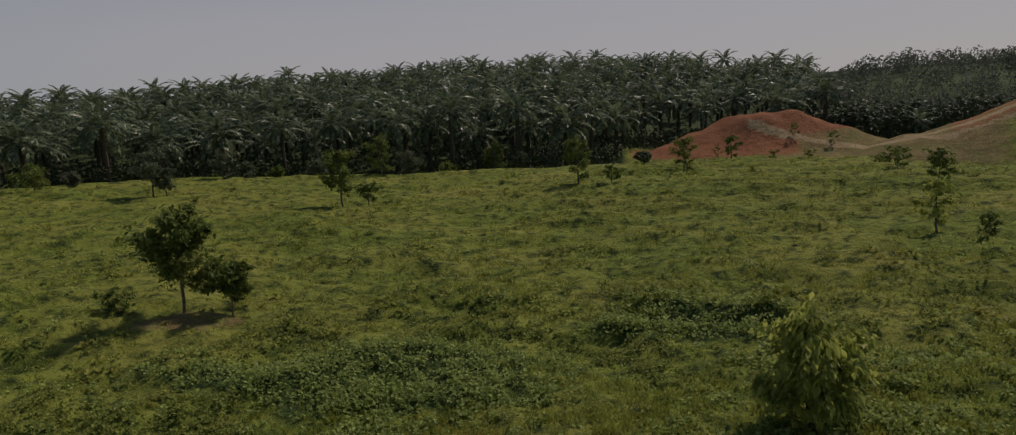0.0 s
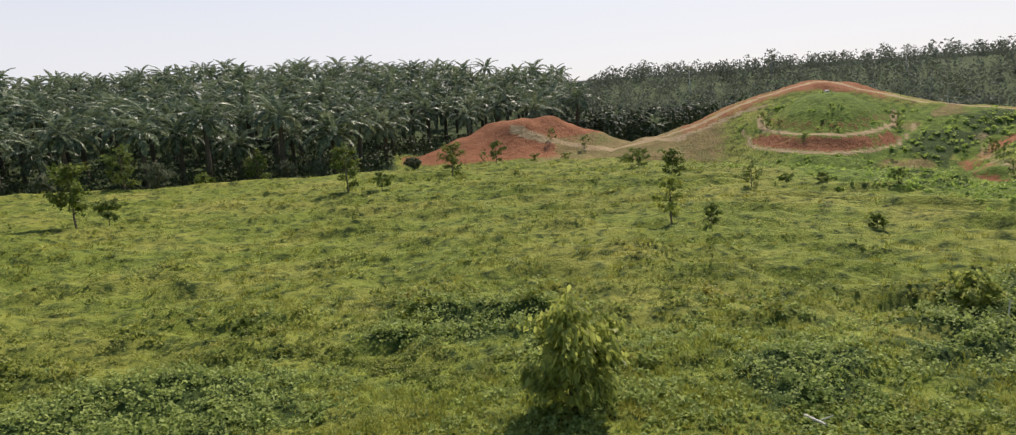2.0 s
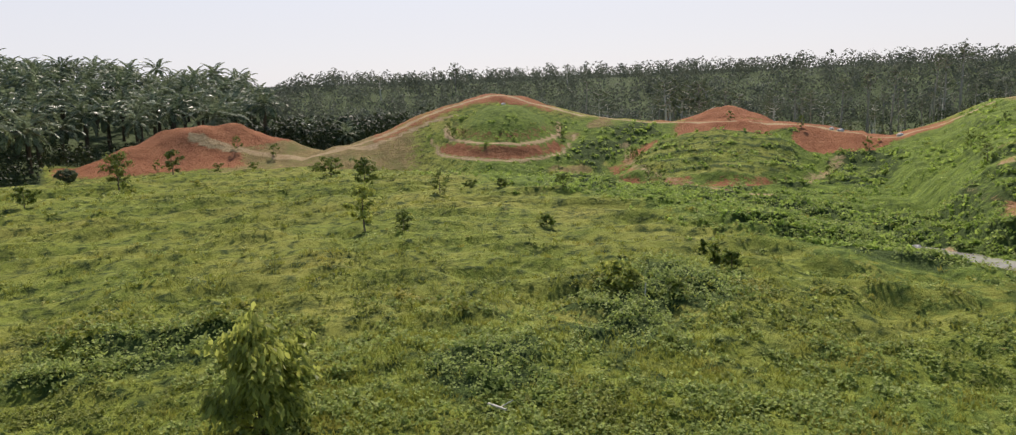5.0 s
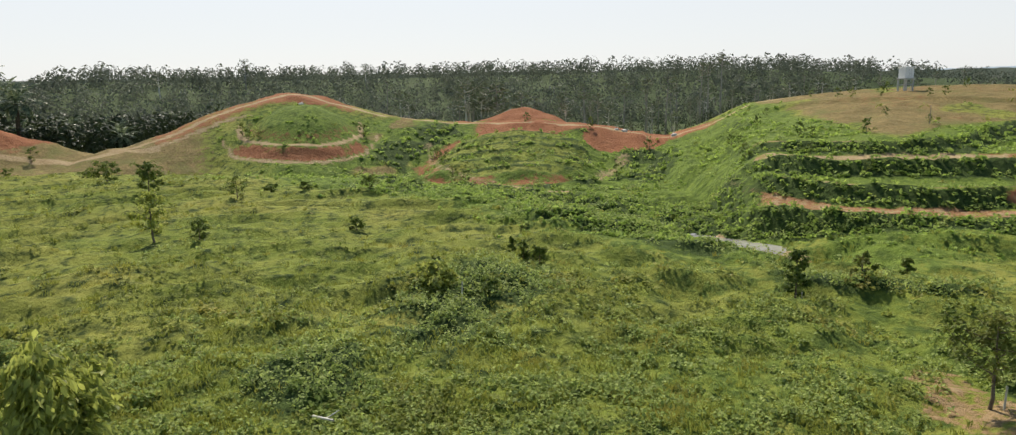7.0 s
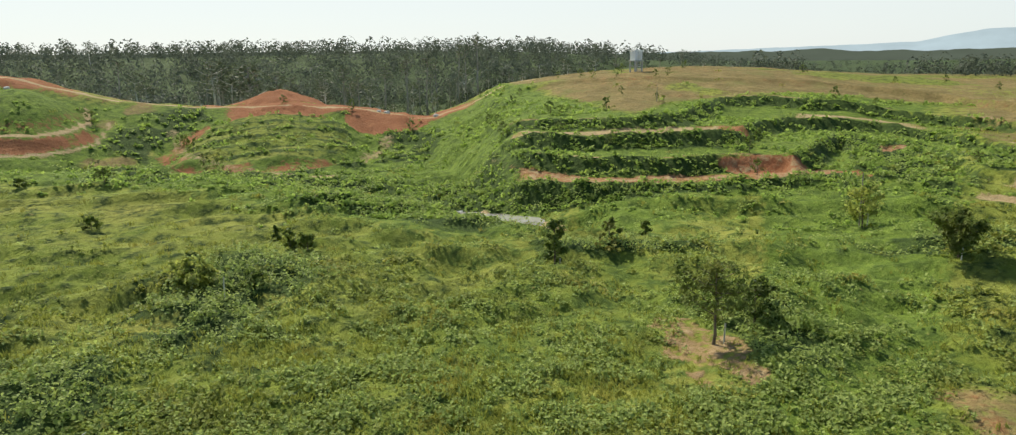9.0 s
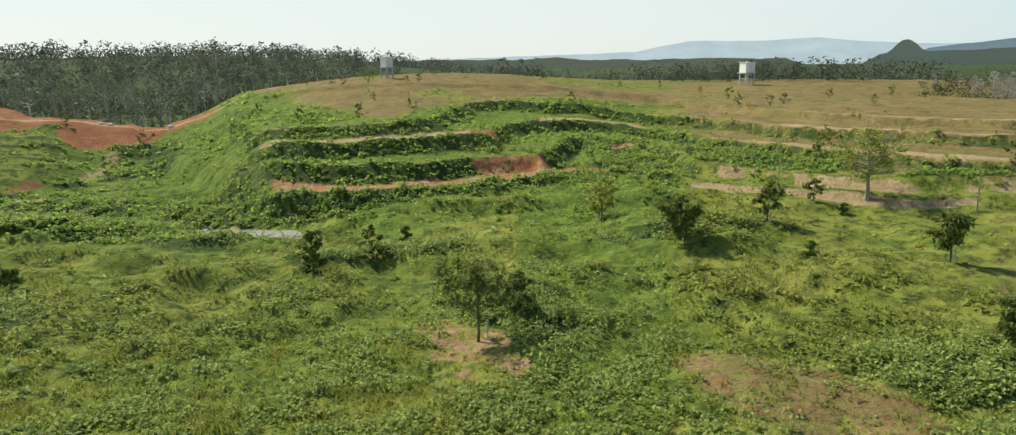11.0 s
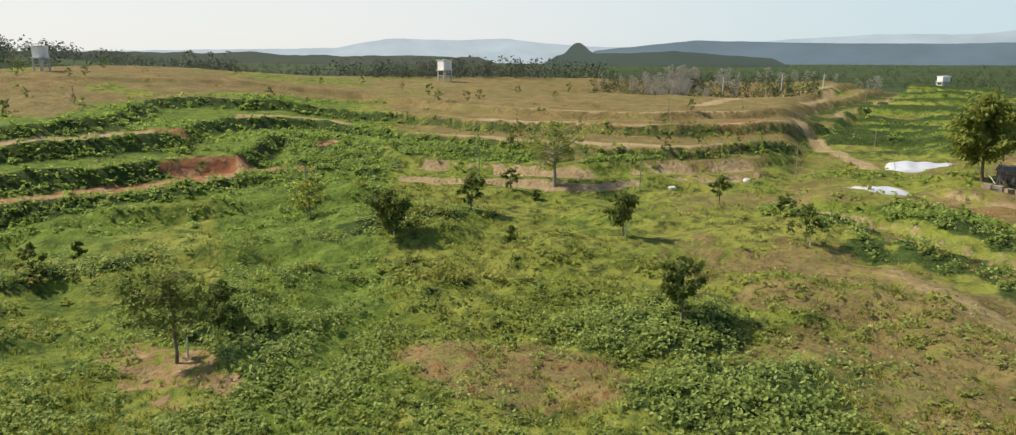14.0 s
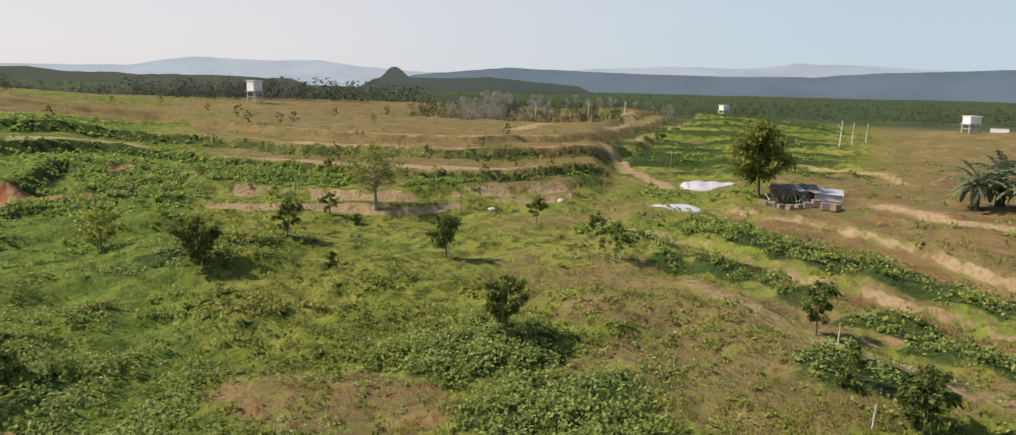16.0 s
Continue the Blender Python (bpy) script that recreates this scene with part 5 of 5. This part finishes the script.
water_tower(86.0, 98, 2.9, 1.35, "white water tank on a low stand", True)
water_tower(113.3, 119, 3.5, 1.9, "white square water tower on the plateau", True)
water_tower(148.8, 116, 1.75, 1.3, "small white water tower on the green hill", True)
water_tower(164.8, 112, 2.3, 1.75, "white water tower on stilts on the ridge", True)
low_wall = thing("low_wall", spot(166.4, 112), "low white wall beside the water tower", "wall", "", -166)
block("coping", (2.6, 0.34, 0.08), (0, 0, 0.64), CONCRETE, low_wall)
block("wall_body", (2.5, 0.25, 0.62), (0, 0, 0.29), WHITE, low_wall)


def sheet_tunnel(bearing, r, w, d, h, label, turn, seed):
    """A low bed under pale plastic sheet, stretched over hoops and held down by logs."""
    t = thing("sheet_tunnel", spot(bearing, r, 0.12), label, "plastic tunnel", "plastic tunnels", turn)
    n, k = 40, 14
    u, a = np.meshgrid(np.linspace(-1, 1, n), np.linspace(0, math.pi, k), indexing="ij")
    shape = np.sqrt(np.clip(1 - np.abs(u) ** 5, 0, 1))
    sag = 0.07 * np.cos(u * 4 * math.pi) + 0.10 * (fbm(u * 5 + seed, a * 2.4, seed) - 0.5)
    x = u * w / 2 + 0.1 * (fbm(a * 2, u * 3, seed + 3) - 0.5)
    y = -np.cos(a) * d / 2 * (0.72 + 0.28 * shape) + 0.10 * (fbm(u * 4, a, seed + 5) - 0.5)
    z = np.sin(a) ** 0.7 * h * shape * (0.95 + sag)
    top = np.stack([x, y, z], -1).reshape(-1, 3)
    i, j = np.meshgrid(np.arange(n - 1), np.arange(k - 1), indexing="ij")
    f = np.stack([i * k + j, (i + 1) * k + j, (i + 1) * k + j + 1, i * k + j + 1], -1).reshape(-1, 4)
    v, f = joined([(top, f), (top - [0, 0, 0.012], f[:, ::-1])])
    part("cover", mesh_from("cover", v, f, SHEET, True), None, t, "pale bluish plastic sheet with sagging folds")
    for s in (-0.8, -0.4, 0.0, 0.4, 0.8):
        arc = [(s * w / 2, -math.cos(q) * d * 0.47, math.sin(q) ** 0.7 * h * 0.93 * math.sqrt(1 - abs(s) ** 5)) for q in np.linspace(0, math.pi, 11)]
        v, f = tube(arc, [0.025] * 11, 6)
        part("hoop", mesh_from("hoop", v, f, TIMBER, True), None, t)
    for sy in (-1, 1):
        rod("log", (-w * 0.46, sy * d * 0.5, 0.1), (w * 0.44, sy * d * 0.52, 0.12), 0.08, 0.06, TIMBER, t)
    return t


SHEET = plain("pale_plastic_sheet", (0.44, 0.46, 0.49), (0.58, 0.60, 0.62), 0.5, 0.0, 1.4, 0.3)
sheet_tunnel(148.3, 54.5, 6.0, 5.4, 0.7, "low bed covered with pale plastic sheet", -144, 3)
sheet_tunnel(145.4, 44.0, 3.8, 3.4, 0.45, "small bed covered with pale plastic sheet", -118, 8)


def shelter():
    """The worn open shelter: poles, a sagging broken roof, planks leaning and a sheeted end."""
    g = np.random.default_rng(9)
    t = thing("shelter", spot(153.9, 47.6, 0.05), "ramshackle timber shelter with broken brown roof and leaning poles", "shelter", "", -150, 0.74)
    for k in range(5):
        for y in (-1.2, 1.2):
            x = -2.3 + k * 1.05
            rod("post", (x, y, -0.1), (x + g.uniform(-0.25, 0.25), y + g.uniform(-0.1, 0.1), 0.95 + g.uniform(-0.1, 0.2) + (0.3 if y > 0 else 0)), 0.06, 0.05, TIMBER, t)
    for k in range(9):
        x = -2.1 + k * 0.5
        m = (RUST, TIMBER, STRAW, TIMBER, RUST, TIN, STRAW, RUST, TIMBER)[k]
        block("roof_sheet", (g.uniform(0.5, 0.85), g.uniform(1.5, 2.9), 0.04), (x, g.uniform(-0.4, 0.4), 1.15 + g.uniform(-0.06, 0.14)), m, t, "", pose(0, 0, 0, g.uniform(4, 16), g.uniform(-12, 12), g.uniform(-14, 14)), 0)
    for k in range(15):
        x = g.uniform(-2.7, 2.0)
        rod("pole", (x, -1.5 - g.uniform(0, 0.9), 0), (x + g.uniform(-1.3, 1.3), g.uniform(-1.2, 0.3), 0.7 + g.uniform(0, 0.8)), 0.05, 0.035, STAKE if k % 3 == 0 else TIMBER, t, "leaning pole")
    for k in range(5):
        block("plank", (g.uniform(1.0, 1.9), 0.16, 0.04), (g.uniform(-1.8, 1.6), g.uniform(-0.9, 0.9), 1.36 + 0.04 * k), STAKE if k % 2 else TIMBER, t, "", pose(0, 0, 0, g.uniform(-6, 14), g.uniform(-8, 8), g.uniform(-50, 50)), 0)
    for k in range(6):
        block("board", (0.72, 0.04, g.uniform(0.7, 1.3)), (-1.9 + k * 0.74, 1.12 + g.uniform(-0.05, 0.05), 0.42), RUST if k % 2 else TIMBER, t, "", pose(0, 0, 0, 0, g.uniform(-5, 5), 0), 0.005)
    for sx in (-1, 1):
        for sy in (-1, 1):
            rod("post", (3.35 + sx * 1.05, sy * 0.8, -0.1), (3.35 + sx * 1.05, sy * 0.8, 0.85 + (0.2 if sy > 0 else 0)), 0.05, 0.045, TIMBER, t)
    block("end_sheet", (2.5, 0.04, 0.75), (3.35, -0.86, 0.46), SHEET, t, "pale sheet closing the end", pose(0, 0, 0, -14, 0, 2), 0.01)
    block("end_roof", (2.7, 2.2, 0.04), (3.35, 0.05, 0.98), SHEET, t, "pale sheet over the end", pose(0, 0, 0, 8, 3, -4), 0.01)
    block("bench", (1.6, 0.4, 0.06), (-1.2, -0.6, 0.45), TIMBER, t)
    for sx in (-0.7, 0.7):
        block("bench_leg", (0.07, 0.35, 0.44), (-1.2 + sx, -0.6, 0.22), TIMBER, t)
    for k in range(9):
        s = g.uniform(0.25, 0.55)
        q = thing("crate", spot(151.8 + k * 0.62, 45.4 + g.uniform(-0.5, 0.7)), "weathered wooden crate beside the shelter", "crate", "crates by the shelter", g.uniform(0, 90))
        block("crate_body", (s * 1.4, s, s), (0, 0, s / 2), TIMBER if k % 2 else RUST, q)
        block("crate_rim", (s * 1.46, s * 1.06, 0.05), (0, 0, s), TIMBER, q)


STRAW = plain("old_thatch", (0.22, 0.17, 0.10), (0.36, 0.29, 0.19), 0.95, 0.0, 9.0)
shelter()


def pole(name, bearing, r, height, radius, label, category, group, material, lean=0.0, arm=False):
    t = thing(name, spot(bearing, r, 0.05), label, category, group, -bearing)
    h = height * UNIT
    rod("shaft", (0, 0, -0.1), (lean * h, 0, h), radius, radius * 0.75, material, t)
    drum("cap", radius * 0.85, h - 0.03, h + 0.02, material, t, "", (lean * h, 0))
    if arm:
        block("crossarm", (0.7, 0.06, 0.08), (lean * h, 0, h - 0.25), TIMBER, t)
    return t


for b, r, h in ((115.8, 41.6, 2.25), (128.5, 42.8, 2.15), (139.9, 48.2, 2.1), (102.4, 37.3, 2.6), (87.6, 71.5, 1.6), (130.5, 60, 1.8), (145, 66, 1.6), (137.5, 92, 2.4), (144.2, 108, 2.0)):
    pole("pole", b, r, h, 0.045, "thin grey timber pole standing in grass", "pole", "timber poles", TIMBER)
for k, (b, r, h) in enumerate(((156.9, 88, 2.9), (157.7, 91, 2.6), (158.6, 97, 2.3), (134.5, 111, 3.2), (138.6, 113, 2.8), (141.4, 114, 2.2))):
    t = thing("dead_trunk", spot(b, r, 0.1), "bleached dead tree trunk with broken top", "dead tree", "dead trunks", 50 * k)
    h *= UNIT
    rod("trunk", (0, 0, -0.1), (0.1 * (k % 3 - 1), 0.05, h), 0.12, 0.07, BARK_PALE, t)
    rod("stub", (0.03, 0, h * 0.7), (0.5, 0.1, h * 0.88), 0.06, 0.03, BARK_PALE, t)
for b, r, h in ((53.2, 24.5, 0.75), (93.1, 19.4, 0.55), (157.3, 23.4, 0.55), (159.8, 17.6, 0.58), (141.1, 31.2, 0.7), (127.4, 30.7, 0.5), (108.9, 30.5, 0.45), (79.9, 27.8, 0.4), (115.3, 34.9, 0.5), (34.0, 40.4, 0.3), (102.9, 36.9, 0.6)):
    pole("stake", b, r, h, 0.035, "short pale stake in the grass", "stake", "planting stakes", STAKE, 0.04)


def log_and_stones():
    t = thing("fallen_branch", spot(41.6, 16.1), "pale dead branch lying in creeper", "branch", "", -64)
    rod("limb", (-0.5, 0.35, 0.12), (0.35, -0.3, 0.34), 0.05, 0.03, STAKE, t)
    rod("twig", (0.0, 0.0, 0.22), (0.35, 0.2, 0.42), 0.025, 0.012, STAKE, t)
    t = thing("fallen_stake", spot(156.9, 23.0), "pale pole lying beside a stake", "pole", "", 10)
    rod("shaft", (-0.9, 0, 0.06), (0.4, 0.1, 0.10), 0.04, 0.03, STAKE, t)
    g = np.random.default_rng(4)
    for b, r, s, word in ((71.9, 48.5, 0.42, "pale boulder beside the stream"), (66.6, 101, 0.55, "white heap beside the ridge track"), (66.0, 101.5, 0.42, "white heap beside the ridge track"), (70.4, 98.5, 0.55, "pale rock at the saddle"), (41.7, 107, 0.5, "white stone on the round knoll"), (136.5, 46.5, 0.35, "pale boulder below the terraces"), (131, 44.5, 0.3, "pale boulder below the terraces")):
        bm = bmesh.new()
        bmesh.ops.create_icosphere(bm, subdivisions=2, radius=s * UNIT)
        for v in bm.verts:
            v.co *= 0.8 + 0.35 * noise.noise(v.co * 2.2 / s + Vector((b, r, 0)))
            v.co.z *= 0.65
        me = bpy.data.meshes.new("rock")
        bm.to_mesh(me)
        bm.free()
        me.materials.append(STONE)
        ob = new("rock", me)
        ob.location = spot(b, r, -0.15 * s)
        tagged(ob, word, "rock", "loose stones")


log_and_stones()


# ---- ground cover: creeper clumps and grass, past counting ----
def cover(name, label, material, count, r0, r1, seed, chance, size, tall, leaf, per, upright, flat=0.5):
    """Tussocks of leaf blades over the ground; chance gives where they stand."""
    g = np.random.default_rng(seed)
    b = g.uniform(-43, 173, count)
    r = 1 / g.uniform(1 / r1, 1 / r0, count)
    x, y = r * UNIT * np.sin(np.radians(b)), r * UNIT * np.cos(np.radians(b))
    z, soil, leafy, dry, red, lush = terrain(x, y)
    p = chance(x, y, r, b, soil, leafy, dry, red, lush)
    ok = g.uniform(0, 1, count) < p
    x, y, z, r, leafy = x[ok], y[ok], z[ok], r[ok], leafy[ok]
    n = len(x)
    grow = (0.5 + r / 75)
    s = size * grow * g.uniform(0.6, 1.5, n)
    h = tall * (0.6 + r / 110) * g.uniform(0.5, 1.4, n) * (1 + 0.4 * leafy)
    d = unit(g.normal(0, 1, (n, per, 3)))
    d[:, :, 2] = np.abs(d[:, :, 2]) * 0.9 + 0.05
    spread = g.uniform(0.5, 1.0, (n, per, 1)) ** 0.5
    c = (np.stack([x, y, z], -1)[:, None] + d * spread * np.stack([s, s, h], -1)[:, None]).reshape(-1, 3)
    dd = d.reshape(-1, 3)
    ln = np.repeat(leaf * (0.55 + r / 55), per) * g.uniform(0.6, 1.4, len(c))
    if upright:
        way = unit(np.array([0, 0, 1.0]) + g.normal(0, 0.42, c.shape) + dd * 0.35)
        up = unit(np.cross(way, g.normal(0, 1, c.shape)))
        v, f = leaf_quads(c, up, way, ln * 1.7, ln * 0.28)
    else:
        way = unit(dd * [1, 1, 0.2] + g.normal(0, 0.6, c.shape))
        up = unit(dd * flat + np.array([0, 0, 1.5]) + g.normal(0, 0.4, c.shape))
        v, f = leaf_quads(c, up, way, ln, ln * 0.75)
    return tagged(new(name, mesh_from(name, v, f, material)), label, "ground cover", "", "stuff")


def clear(soil, red):
    return (1 - np.clip(soil * 1.4, 0, 0.97)) * (1 - np.clip(red * 1.4, 0, 0.98))


def mown(x, y, r):
    """Smooth, short stretches of the field."""
    return step(fbm(x / 17, y / 9, 131), 0.50, 0.60) * step(r, 22, 34)


def calm(r, leafy):
    """Thinner weeds past the near field, but for the dense patches."""
    return 1 - 0.62 * step(r, 23, 30) * (1 - step(leafy, 0.3, 0.7))


def unrowed(r, b):
    """0 on the smooth planted rows of the southern hill."""
    return 1 - 0.88 * step(b, 138, 140) * (1 - step(b, 157, 160)) * step(r, 54, 58)


def flat_field(x, y):
    """1 on the open field, 0 up on the terraces."""
    return 1 - 0.85 * step(inside(x / UNIT, y / UNIT), 0.0, 2.0)


def clumpy(x, y, seed, low=0.12):
    """Mounds a step or two across, with hollows between."""
    far = step(np.hypot(x, y) / UNIT, 18, 30)
    return low + (1 - low) * step(fbm(x / 1.5, y / 1.5, seed, 2) * (1 - far) + swells(x / UNIT, y / UNIT) * far, 0.44, 0.58)


def weedy(x, y):
    return step(fbm(x / 7, y / 7, 133), 0.44, 0.56)


cover("creeper", "dense broad-leaved dark creeper in patches", LEAF_CREEPER, 62000, 12.5, 95, 501,
      lambda x, y, r, b, soil, leafy, dry, red, lush: np.maximum(clumpy(x, y, 211), 0.55 * leafy) * clear(soil, red) * np.clip(leafy + 0.3 * step(fbm(x / 5, y / 5, 135), 0.55, 0.66) + 0.35 * lush + 0.3 * (1 - step(r, 18, 27)) * step(b, 10, 30) * (1 - 0.7 * step(b, 100, 125)), 0, 1) * (1 - 0.8 * dry) * flat_field(x, y) * calm(r, leafy) * unrowed(r, b),
      0.32, 0.4, 0.145, 13, False)
cover("herbs", "leafy yellow-green weeds over the field", LEAF_HERB, 46000, 12.5, 80, 505,
      lambda x, y, r, b, soil, leafy, dry, red, lush: clumpy(x, y, 213) * clear(soil, red) * np.clip(0.12 + 0.85 * weedy(x, y) - leafy, 0, 1) * (1 - 0.8 * lush) * (1 - 0.7 * dry) * (1 - 0.7 * mown(x, y, r)) * flat_field(x, y) * calm(r, leafy) * unrowed(r, b),
      0.3, 0.32, 0.13, 12, False)
cover("grass", "rough green and yellowing grass on the field", LEAF_GRASS, 36000, 12.5, 100, 502,
      lambda x, y, r, b, soil, leafy, dry, red, lush: clumpy(x, y, 215, 0.35) * clear(soil, red) * np.clip(0.85 - 0.8 * leafy - 0.6 * weedy(x, y), 0.05, 1) * (1 - 0.7 * lush) * (1 - 0.8 * mown(x, y, r)) * (1 - 0.35 * dry) * flat_field(x, y),
      0.34, 0.13, 0.16, 9, True)
cover("bank_creeper", "dark green creeper hanging over terrace banks", LEAF_BANK, 80000, 36, 112, 503,
      lambda x, y, r, b, soil, leafy, dry, red, lush: np.maximum(step(leafy, 0.4, 0.7), lush * clumpy(x / 2, y / 2, 217, 0.0) * (0.35 + 0.65 * step(r, 44, 50))) * clear(soil, red) * 0.6 * unrowed(r, b), 0.26, 0.24, 0.20, 8, False, 0.7)
cover("tussocks", "uneven tussocks of long grass on the field", LEAF_GRASS, 18000, 24, 100, 504,
      lambda x, y, r, b, soil, leafy, dry, red, lush: clear(soil, red) * step(fbm(x / 3.2, y / 3.2, 137), 0.5, 0.6) * (1 - 0.85 * lush) * (1 - 0.6 * mown(x, y, r)) * (1 - 0.5 * dry) * flat_field(x, y) * clumpy(x, y, 219, 0.1) * calm(r, leafy) * unrowed(r, b),
      0.42, 0.34, 0.20, 10, False, 1.0)
